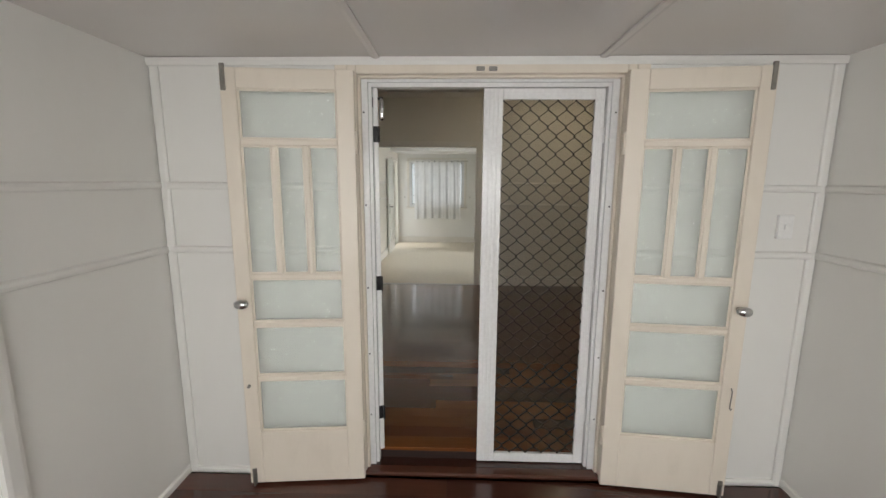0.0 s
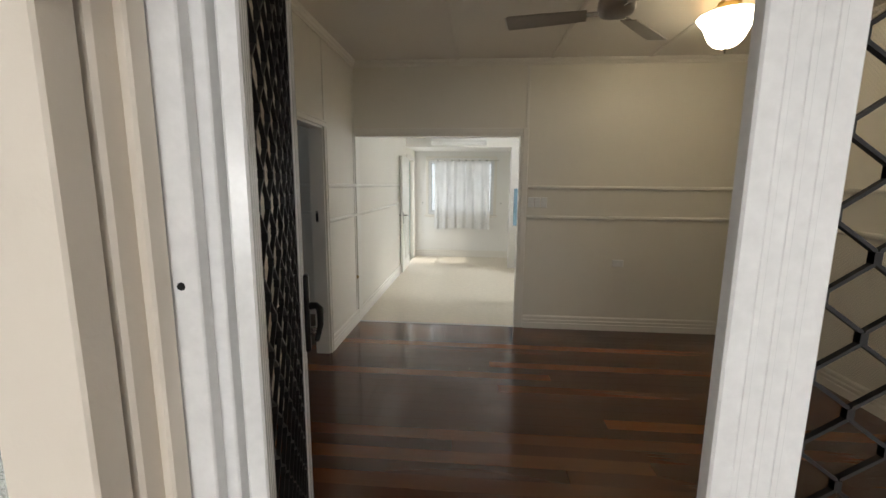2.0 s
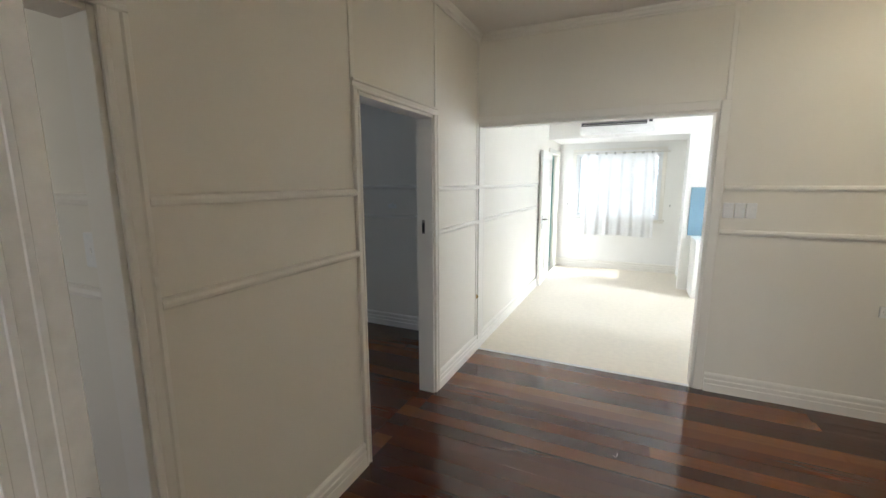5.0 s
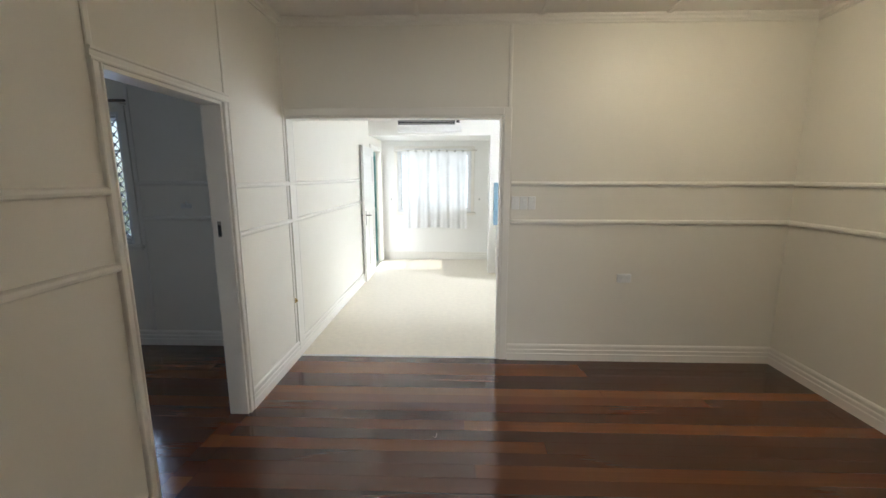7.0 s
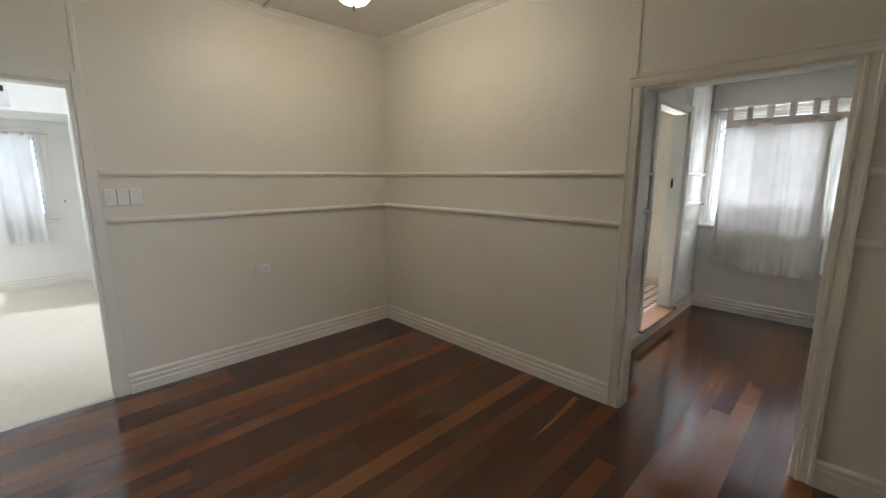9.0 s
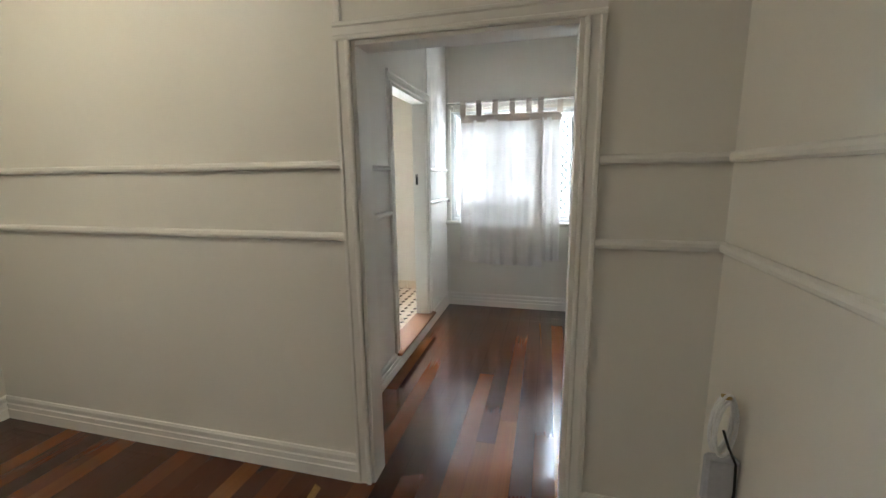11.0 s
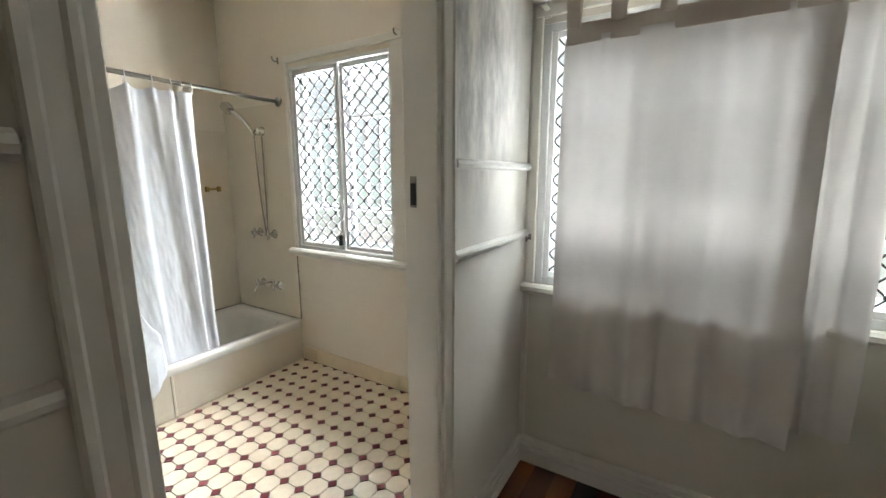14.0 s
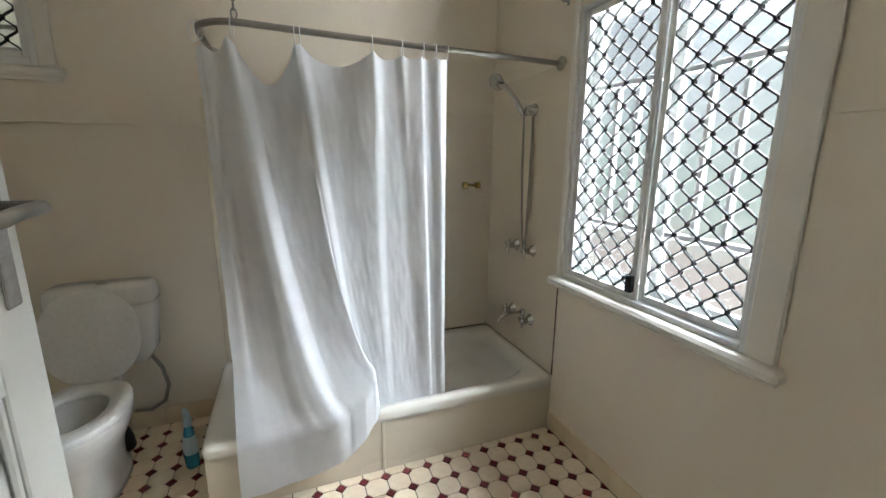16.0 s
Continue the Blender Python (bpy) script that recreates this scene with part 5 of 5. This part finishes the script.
def between(table, s):
    for (a, p), (b, q) in zip(table, table[1:]):
        if s <= b:
            f = (s - a) / (b - a)
            return Vector(p).lerp(Vector(q), f)
    return Vector(table[-1][1])


def droop(s):
    for a, b in zip(HOOKS, HOOKS[1:]):
        if s <= b:
            f = (s - a) / (b - a)
            return (b - a) ** 1.3 * (0.75 if a < 0.42 else 0.3) * 4 * f * (1 - f)
    return 0.0


def saw(s, c, rise, fall):
    """A fold: comes forward slowly up to c, then turns back quickly."""
    v = (s - c + rise) / rise if s < c else (c + fall - s) / fall
    v = min(max(v, 0.0), 1.0)
    return v * v * (3 - 2 * v)


sc = thing("shower_curtain", pose(0, 0, 0), "white satin shower curtain partly draped over the bath rim", "shower curtain")
bm = bmesh.new()
COLS, ROWS_ = 200, 70
grid = []
for j in range(ROWS_ + 1):
    q = j / ROWS_
    row = []
    for i in range(COLS + 1):
        s = i / COLS
        top, bot = between(TOPP, s), between(BOTP, s)
        zt = 1.982 - droop(s)
        e = max(0.0, (q - 0.14) / 0.86) ** (0.85 - 0.33 * min(s / 0.12, 1.0))
        inside = min(max((s - 0.31) / 0.11, 0.0), 1.0)
        e += (q - e) * inside * inside * (3 - 2 * inside)
        x, y = bot.x + (top.x - bot.x) * e, bot.y + (top.y - bot.y) * e
        z = bot.z + (zt - bot.z) * q
        t1 = between(TOPP, min(s + 0.01, 1)) - between(TOPP, max(s - 0.01, 0))
        n = Vector((t1.y, -t1.x)).normalized()
        # long folds that turn away on one side, sagging swags at the top and fine creases
        u = 1 - q
        folds = 0.060 * saw(s, 0.150 + 0.035 * u, 0.13, 0.045) + 0.040 * saw(s, 0.425 - 0.03 * u, 0.17, 0.035)
        folds += 0.034 * saw(s, 0.70 - 0.13 * u, 0.16, 0.05) * (0.35 + 0.65 * q) + 0.034 * saw(s, 0.885, 0.10, 0.022) + 0.026 * saw(s, 0.972, 0.04, 0.03)
        pinch = sum(math.exp(-((s - h) / 0.016) ** 2) for h in HOOKS)
        folds += 0.014 * pinch * q ** 6
        sag = -0.05 * droop(s) / 0.1 * math.exp(-(u / 0.13) ** 2)
        swag = 0.008 * math.sin(26 * (u - 1.6 * droop(s))) * math.exp(-(u / 0.2) ** 2) * min(1.0, droop(s) / 0.05)
        crease = 0.004 * noise.noise(Vector((s * 7, q * 5, 3.1))) + 0.003 * noise.noise(Vector((s * 16, q * 12, 7.7))) + 0.0016 * noise.noise(Vector((s * 45, q * 30, 1.7)))
        off = (folds + sag + swag) * (0.7 + 0.3 * q) + crease - 0.015
        if q < 0.2:
            keep = 0.25 * (1 - inside)
            off *= keep + (1 - keep) * q / 0.2
        if q < 0.3:
            off = abs(off) + (off - abs(off)) * max(inside, q / 0.3)
        row.append(bm.verts.new((x + n.x * off, y + n.y * off, z + (0.003 * math.sin(s * 90) if j == 0 else 0))))
    grid.append(row)
for a, b in zip(grid, grid[1:]):
    for i in range(COLS):
        bm.faces.new((a[i], a[i + 1], b[i + 1], b[i]))
part("cloth", bm, SHOWER, sc, smooth=True)
for h in HOOKS:
    p = between(TOPP, h)
    zr = 2.045 if p.x < 4.6 else 2.006 + (5.945 - p.x) * 0.027
    t1 = between(TOPP, min(h + 0.01, 1)) - between(TOPP, max(h - 0.01, 0))
    n = Vector((t1.y, -t1.x)).normalized()
    bm = bmesh.new()
    tube(bm, [(p.x + n.x * 0.017 * math.cos(q), p.y + n.y * 0.017 * math.cos(q), zr - 0.018 + 0.036 * math.sin(q)) for q in (6.283 * k / 14 for k in range(14))], 0.0024, 6, closed=True)
    part("ring", bm, PLASTIC, sc, "white plastic curtain ring", smooth=True)

# shower set
sh = thing("hand_shower", pose(BX, 5.79, 1.82), "chrome hand shower with a steel hose on the wall", "shower")
bm = bmesh.new()
tube(bm, [(0, 0, 0), (-0.01, 0, 0), (-0.03, 0, 0), (-0.055, 0, -0.004)], [0.036, 0.034, 0.024, 0.018], 18)
br = part("wall_bracket", bm, CHROME, sh, smooth=True)
part("holder", boxes((-0.055, -0.01, -0.018, 0.018, -0.03, 0.022), bevel=0.008), CHROME, br)
bm = bmesh.new()
tube(bm, [(-0.05, 0.03, -0.035), (-0.065, 0.05, 0.015), (-0.085, 0.095, 0.075), (-0.10, 0.15, 0.125), (-0.112, 0.195, 0.155)], [0.013, 0.015, 0.016, 0.017, 0.022], 12)
part("handset", bm, CHROME, sh, smooth=True)
bm = bmesh.new()
lathe(bm, [(0.014, 0.024), (0.040, 0.014), (0.050, 0.0), (0.048, -0.010), (0.036, -0.013)], sides=24)
bmesh.ops.transform(bm, matrix=Matrix.Translation((-0.122, 0.21, 0.165)) @ Matrix.Rotation(radians(52), 4, "Y") @ Matrix.Rotation(radians(-15), 4, "X"), verts=bm.verts)
part("spray_head", bm, CHROME, sh, "round chrome spray head", smooth=True)
bm = bmesh.new()
hose = []
for k in range(33):
    f = k / 32
    a = math.pi * f
    hose.append((-0.05 + 0.02 * f, 0.03 - 0.055 * f - 0.02 * math.sin(a), -0.035 - 0.70 * math.sin(a) ** 0.55))
tube(bm, hose, 0.0065, 10)
part("hose", bm, HOSE, sh, "flexible steel hose", smooth=True)
for y, z, g in ((5.90, 1.082, "shower taps"), (5.735, 1.078, "shower taps"), (5.908, 0.686, "bath taps"), (5.718, 0.684, "bath taps")):
    tp = thing("tap", pose(BX, y, z), "chrome cross-head wall tap", "tap", g)
    bm = bmesh.new()
    tube(bm, [(0, 0, 0), (-0.006, 0, 0), (-0.024, 0, 0), (-0.048, 0, 0), (-0.054, 0, 0), (-0.07, 0, 0)], [0.036, 0.034, 0.018, 0.013, 0.019, 0.016], 18)
    part("spindle", bm, CHROME, tp, smooth=True)
    hd = bmesh.new()
    for k in range(4):
        q = radians(45 + 90 * k + y * 40)
        tube(hd, [(-0.062, 0, 0), (-0.062, 0.015 * math.cos(q), 0.015 * math.sin(q)), (-0.062, 0.033 * math.cos(q), 0.033 * math.sin(q)), (-0.062, 0.039 * math.cos(q), 0.039 * math.sin(q))], [0.007, 0.006, 0.009, 0.006], 8)
    part("cross_head", hd, CHROME, tp, smooth=True)
spt = thing("bath_spout", pose(BX, 5.80, 0.70), "slim curved chrome bath spout between the taps", "bath spout")
part("flange", tube(bmesh.new(), [(-0.006, 0, 0), (-0.012, 0, 0), (-0.02, 0, 0)], [0.022, 0.021, 0.011], 16), CHROME, spt, smooth=True)
part("pipe", tube(bmesh.new(), [(-0.012, 0, 0), (-0.05, 0, 0.006), (-0.09, 0, 0.006), (-0.13, 0, -0.004), (-0.155, 0, -0.022), (-0.16, 0, -0.04)], [0.009, 0.0095, 0.0095, 0.009, 0.009, 0.010], 12), CHROME, spt, smooth=True)
seal = thing("sealant", pose(0, 0, 0), "thin dark mouldy sealant line round the bath", "sealant")
rnd = random.Random(31)
for p0, p1 in (((BX - 0.008, 5.51, 0.459), (BX - 0.008, 6.238, 0.459)), ((BX - 0.01, 6.24, 0.459), (4.36, 6.24, 0.459)), ((BX - 0.006, 5.498, 0.459), (BX - 0.006, 5.498, 1.0))):
    a, b = Vector(p0), Vector(p1)
    part("bead", tube(bmesh.new(), [a.lerp(b, k / 24) for k in range(25)], [rnd.uniform(0.0012, 0.0036) for _ in range(25)], 6), MOULD, seal, smooth=True)
sp = thing("spout_holder", pose(5.80, BN - 0.006, 1.406), "small aged brass soap holder mount", "soap holder")
for x in (-0.045, 0.045):
    part("boss", boxes((x - 0.016, x + 0.016, -0.02, 0, -0.02, 0.02), bevel=0.005), BRASS, sp)
part("bar", boxes((-0.035, 0.035, -0.012, -0.002, -0.008, 0.008), bevel=0.003), BRASS, sp)
for y in (5.57, 4.55):
    hk = thing("curtain_hook", pose(BX, y, 2.27), "small dark screw hook beside the bathroom window", "hook", "bathroom screw hooks")
    part("base", boxes((-0.006, 0, -0.008, 0.008, -0.022, 0.022), bevel=0.002), AGED, hk)
    part("prong", tube(bmesh.new(), [(-0.004, 0, -0.005), (-0.03, 0, -0.01), (-0.045, 0, 0.0), (-0.045, 0, 0.018)], 0.005, 8), AGED, hk, smooth=True)

# toilet
tl = thing("toilet", pose(3.845, 0, BZ), "white ceramic toilet with raised lid and seat down", "toilet")
bm = bmesh.new()
loft(bm, [oval(0, 5.84, 0.0, 0.115, 0.20, 2.6), oval(0, 5.84, 0.03, 0.112, 0.20, 2.6), oval(0, 5.83, 0.06, 0.10, 0.19, 2.4), oval(0, 5.83, 0.16, 0.105, 0.20, 2.3), oval(0, 5.81, 0.24, 0.135, 0.225, 2.2), oval(0, 5.785, 0.32, 0.172, 0.245, 2.2), oval(0, 5.775, 0.375, 0.185, 0.25, 2.2), oval(0, 5.775, 0.39, 0.182, 0.248, 2.2),
          oval(0, 5.765, 0.388, 0.135, 0.195, 2.1), oval(0, 5.77, 0.33, 0.12, 0.17, 2.0), oval(0, 5.79, 0.25, 0.085, 0.12, 2.0), oval(0, 5.80, 0.21, 0.05, 0.07, 2.0)])
part("bowl", bm, CERAMIC, tl, smooth=True)
bm = bmesh.new()
loft(bm, [oval(0, 5.77, 0.392, 0.185, 0.25, 2.2), oval(0, 5.77, 0.412, 0.186, 0.25, 2.2), oval(0, 5.77, 0.418, 0.178, 0.243, 2.2), oval(0, 5.765, 0.416, 0.12, 0.165, 2.0), oval(0, 5.765, 0.40, 0.108, 0.155, 2.0), oval(0, 5.765, 0.392, 0.112, 0.158, 2.0)], False, False)
part("seat", bm, PLASTIC, tl, "white plastic seat ring", smooth=True)
bm = bmesh.new()
loft(bm, [oval(0, 0.205, -0.008, 0.18, 0.205, 2.3), oval(0, 0.205, 0.0, 0.187, 0.212, 2.3), oval(0, 0.205, 0.008, 0.18, 0.205, 2.3)])
bmesh.ops.transform(bm, matrix=Matrix.Translation((0, 6.0, 0.418)) @ Matrix.Rotation(radians(82), 4, "X"), verts=bm.verts)
part("lid", bm, PLASTIC, tl, "white plastic lid tipped up", smooth=True)
for x in (-0.075, 0.075):
    part("hinge", boxes((x - 0.015, x + 0.015, 5.99, 6.025, 0.40, 0.43), bevel=0.005), PLASTIC, tl)
bm = bmesh.new()
loft(bm, [oval(0.03, 6.16, 0.44, 0.15, 0.075, 5), oval(0.03, 6.155, 0.50, 0.185, 0.085, 5), oval(0.03, 6.15, 0.74, 0.205, 0.092, 5)])
ci = part("cistern", bm, CERAMIC, tl, smooth=True)
bm = bmesh.new()
loft(bm, [oval(0.03, 6.15, 0.742, 0.212, 0.096, 5), oval(0.03, 6.15, 0.765, 0.213, 0.097, 5), oval(0.03, 6.15, 0.82, 0.205, 0.09, 5), oval(0.03, 6.15, 0.834, 0.19, 0.078, 4)])
part("cistern_lid", bm, CERAMIC, ci, smooth=True)
part("flush_button", lathe(bmesh.new(), [(0.022, 0), (0.021, 0.006), (0.006, 0.007)], (0.03, 6.15, 0.834), 16), CHROME, ci, smooth=True)
part("flush_pipe", boxes((-0.06, 0.08, 6.03, 6.12, 0.30, 0.45), bevel=0.02), CERAMIC, tl)
bm = bmesh.new()
tube(bm, [(0.15, 6.19, 0.47), (0.17, 6.19, 0.43), (0.21, 6.18, 0.36), (0.225, 6.18, 0.26), (0.20, 6.19, 0.17), (0.13, 6.21, 0.12), (0.05, 6.24, 0.11)], 0.009, 10)
part("water_hose", bm, HOSE, tl, "braided water hose", smooth=True)
part("hose_nut", tube(bmesh.new(), [(0.148, 6.19, 0.49), (0.155, 6.19, 0.455)], 0.016, 8), CHROME, tl)
part("floor_collar", lathe(bmesh.new(), [(0.075, 0), (0.07, 0.05), (0.055, 0.10)], (0.0, 6.10, 0.0), 18), RUBBER, tl, "black rubber outlet collar", smooth=True)
for x in (-0.105, 0.105):
    part("fixing_screw", lathe(bmesh.new(), [(0.009, 0.03), (0.007, 0.036)], (x * 0.9, 5.78, 0.0), 10), RUBBER, tl)

sb = thing("spray_bottle", pose(4.206, 5.86, BZ, 0, 0, -70), "blue spray cleaner bottle standing on the tiles", "spray bottle")
bm = bmesh.new()
loft(bm, [oval(0, 0, 0.0, 0.042, 0.027, 3), oval(0, 0, 0.012, 0.045, 0.029, 3), oval(0, 0, 0.09, 0.045, 0.029, 3), oval(0.004, 0, 0.13, 0.038, 0.026, 2.6), oval(0.006, 0, 0.17, 0.028, 0.021, 2.2), oval(0.004, 0, 0.195, 0.016, 0.016, 2), oval(0.004, 0, 0.21, 0.015, 0.015, 2)])
part("bottle", bm, BOTTLE_BLUE, sb, "translucent blue plastic", smooth=True)
bm = bmesh.new()
loft(bm, [oval(0, 0, 0.075, 0.0462, 0.0302, 3), oval(0, 0, 0.09, 0.0462, 0.0302, 3), oval(0.004, 0, 0.13, 0.0392, 0.0272, 2.6), oval(0.006, 0, 0.16, 0.0315, 0.0235, 2.2)], False, False)
part("label", bm, BOTTLE_LABEL, sb, "pale blue label", smooth=True)
part("label_bar", boxes((-0.03, 0.03, -0.032, -0.0300, 0.05, 0.062)), BOTTLE_DARK, sb)
bm = bmesh.new()
lathe(bm, [(0.018, 0.205), (0.019, 0.235), (0.013, 0.24)], (0.004, 0, 0), 16)
box(bm, -0.045, 0.028, -0.012, 0.012, 0.238, 0.268, 0.005)
box(bm, -0.062, -0.04, -0.007, 0.007, 0.247, 0.262, 0.003)
tr = part("trigger_head", bm, BOTTLE_LABEL, sb, "white and blue trigger head")
part("trigger", tube(bmesh.new(), [(-0.025, 0, 0.24), (-0.036, 0, 0.222), (-0.034, 0, 0.20)], [0.006, 0.006, 0.004], 8), BOTTLE_BLUE, tr, smooth=True)

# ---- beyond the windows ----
def glowing_distance(name, strength):
    """Glowing sheet beyond the panes: pale sky, blurred green garden, pinkish yard."""
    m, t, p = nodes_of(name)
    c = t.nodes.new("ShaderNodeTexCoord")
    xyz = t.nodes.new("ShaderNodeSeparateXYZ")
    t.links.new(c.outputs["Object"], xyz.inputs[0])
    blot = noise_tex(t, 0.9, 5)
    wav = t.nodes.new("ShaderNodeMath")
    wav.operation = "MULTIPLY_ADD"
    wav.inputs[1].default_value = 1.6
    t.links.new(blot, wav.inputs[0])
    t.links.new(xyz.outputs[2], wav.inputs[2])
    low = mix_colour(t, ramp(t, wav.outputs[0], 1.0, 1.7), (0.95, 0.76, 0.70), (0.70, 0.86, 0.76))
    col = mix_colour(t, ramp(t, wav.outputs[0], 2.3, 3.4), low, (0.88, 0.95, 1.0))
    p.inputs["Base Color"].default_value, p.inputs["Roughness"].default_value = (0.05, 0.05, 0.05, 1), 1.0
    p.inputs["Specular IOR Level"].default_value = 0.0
    # the daylight on sky, garden and yard is put in as emission
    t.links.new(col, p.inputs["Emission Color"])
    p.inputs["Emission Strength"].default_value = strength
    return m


GLOW_E = glowing_distance("pale_daylight_glow", 0.9)
# plain sheet that emits light in place of daylight past the sunroom
GLOW_K = glow("bright_daylight_glow", (0.92, 0.96, 1.0), 1.0)
solid("backdrop_east", boxes((9.0, 9.1, -6, 12, -0.7, 7.0)), GLOW_E, "pale glowing sheet in place of daylight beyond the windows", "backdrop")
solid("backdrop_north", boxes((-8, 8, 14.0, 14.1, -0.7, 7.0)), GLOW_K, "bright glowing sheet in place of daylight beyond the sunroom", "backdrop")
solid("backdrop_west", boxes((-10.1, -10, 6.6, 14.0, -0.7, 2.6)), GRASS, "green hedge beyond the back door", "backdrop")


# ---- floor pieces ----
def board_mesh(name, width, material):
    """One board a metre long, with eased edges."""
    e, h = 0.0006, width / 2 - 0.0001
    v = [(x, y, z) for x in (-0.4997, 0.4997) for y, z in ((-h, -0.019), (h, -0.019), (h, -e), (h - e, 0), (-h + e, 0), (-h, -e))]
    f = [(i, (i + 1) % 6, 6 + (i + 1) % 6, 6 + i) for i in range(6)] + [(5, 4, 3, 2, 1, 0), (6, 7, 8, 9, 10, 11)]
    return mesh_of(name, v, f, material)


def lay_boards(parent, x0, x1, y0, y1, material, z=0.0, width=0.13, seed=1, long=(1.8, 4.6)):
    rnd = random.Random(seed)
    n = max(1, round((y1 - y0) / width))
    w = (y1 - y0) / n
    me = board_mesh("board", w, material)
    for k in range(n):
        x = x0
        while x < x1 - 0.01:
            step = rnd.uniform(*long)
            if x == x0:
                step *= rnd.uniform(0.35, 1.0)
            if x1 - x - step < 0.45:
                step = x1 - x
            ob = new("board", me)
            ob.parent = parent
            ob.location = (x + step / 2, y0 + (k + 0.5) * w, z)
            ob.scale = (step, 1, 1)
            x += step


fl = bpy.data.objects["floor"]
lay_boards(fl, XW, XE, YS, HS, FLOOR, seed=3, width=0.108, long=(2.2, 5.2))
lay_boards(fl, XW, HX, HS, HN, FLOOR, seed=8, width=0.108, long=(2.4, 5.2))
lay_boards(fl, XW, XE, HN, YN + 0.005, FLOOR, seed=4, width=0.108, long=(2.2, 5.2))
lay_boards(fl, XW - 0.12, XW, 4.24, 5.095, FLOOR, seed=5)
lay_boards(fl, -0.16, 1.238, PY + 0.04, YS, PORCH_FLOOR, z=SZ, seed=6, width=0.12)
lay_boards(bpy.data.objects["floor_back_room"], 4.02, HX, 0.2, HS, FLOOR, seed=9)
lay_boards(bpy.data.objects["floor_bedroom"], -4.6, XW - 0.12, 3.32, 6.22, FLOOR, seed=11)
lay_boards(bpy.data.objects["floor_front_room"], -4.6, XW - 0.12, 0.5, 3.2, FLOOR, seed=14)
lay_boards(fl, XW - 0.12, XW, 2.27, 3.13, FLOOR, seed=15)
lay_boards(bpy.data.objects["floor_porch"], PW, PE, -1.6, PY - 0.03, PORCH_FLOOR, z=PZ, seed=12)



def sapwood(x0, y0, length, wide, skew):
    """A pale pointed streak let into a board, along x."""
    bm = bmesh.new()
    rim = [(0.0, 0.02), (0.25, -0.12), (0.6, -0.1), (0.97, 0.05), (1.0, 0.8), (0.7, 0.55), (0.35, 0.22)]
    top, low = [[bm.verts.new((x0 + length * u, y0 + wide * v + skew * u, z)) for u, v in rim] for z in (0.0012, -0.002)]
    bm.faces.new(top)
    for i in range(len(rim)):
        bm.faces.new((top[i], low[i], low[(i + 1) % len(rim)], top[(i + 1) % len(rim)]))
    part("sapwood_streak", bm, SAPWOOD, fl, "pale sapwood streak in a board")


sapwood(2.36, 3.69, 0.625, 0.055, 0.015)
sapwood(4.86, 2.688, 0.62, 0.016, 0.018)

# octagon tiles with square dots, on a 0.1 m grid
P, CUT = 0.1, 0.025


def prism(name, outline, h, ease, material):
    k = len(outline)
    v = [(x, y, -0.006) for x, y in outline] + [(x, y, h - ease) for x, y in outline]
    v += [(x * (1 - ease * 12), y * (1 - ease * 12), h) for x, y in outline]
    f = [(r * k + i, r * k + (i + 1) % k, (r + 1) * k + (i + 1) % k, (r + 1) * k + i) for r in (0, 1) for i in range(k)]
    f.append(tuple(2 * k + i for i in range(k)))
    return mesh_of(name, v, f, material)


g = 0.0018
a, b = P / 2 - g, P / 2 - CUT - g * 0.4
OCT = [(b, a), (-b, a), (-a, b), (-a, -b), (-b, -a), (b, -a), (a, -b), (a, b)]
d = CUT - g * 1.5
DOT = [(d, 0), (0, d), (-d, 0), (0, -d)]
oct_mesh = prism("octagon_tile", OCT, 0.0, 0.0016, TILE)
dot_mesh = prism("dot_tile", DOT, 0.0, 0.0016, TILE_DOT)
bf = bpy.data.objects["floor_bathroom"]
rest = {oct_mesh: ([], []), dot_mesh: ([], [])}
for i in range(-30, 4):
    for j in range(-18, 10):
        for me, off in ((oct_mesh, 0.05), (dot_mesh, 0.0)):
            x, y = 5.84 + i * P + off, 5.46 + j * P + off
            r = 0.05 if me is oct_mesh else 0.026
            if not (3.2 + r - 0.03 < x < BX - r + 0.052 and BS - 0.05 < y < BN - r + 0.03) or (x > 4.36 and y > 5.53):
                continue
            if x > 4.35 and 4.2 < y:
                ob = new(me.name, me)
                ob.parent, ob.location = bf, (x, y, BZ)
            else:
                vs, fs = rest[me]
                n0 = len(vs)
                vs += [(v.co.x + x, v.co.y + y, v.co.z + BZ) for v in me.vertices]
                fs += [tuple(n0 + q for q in p.vertices) for p in me.polygons]
for me, (vs, fs) in rest.items():
    ob = new("floor_tiles", mesh_of("floor_tiles", vs, fs, me.materials[0]))
    ob.parent = bf
    tagged(ob, kind="stuff")
sk = mesh_of("skirting_tile", *(lambda t: (t[0], t[1]))(([(x, y, z) for x in (0, 0.008) for y in (-0.0737, 0.0737) for z in (0, 0.1)], [(0, 1, 3, 2), (4, 6, 7, 5), (0, 4, 5, 1), (2, 3, 7, 6), (0, 2, 6, 4), (1, 5, 7, 3)])), SKIRT_TILE)
for k in range(11):
    ob = new("skirting_tile", sk)
    ob.parent = bpy.data.objects["wall_bathroom_east"]
    ob.matrix_world = pose(BX, 5.49 - 0.075 - 0.15 * k, BZ, 0, 0, 180)
for k in range(8):
    ob = new("skirting_tile", sk)
    ob.parent = bpy.data.objects["wall_bathroom_north"]
    ob.matrix_world = pose(4.25 - 0.15 * k, BN, BZ, 0, 0, -90)
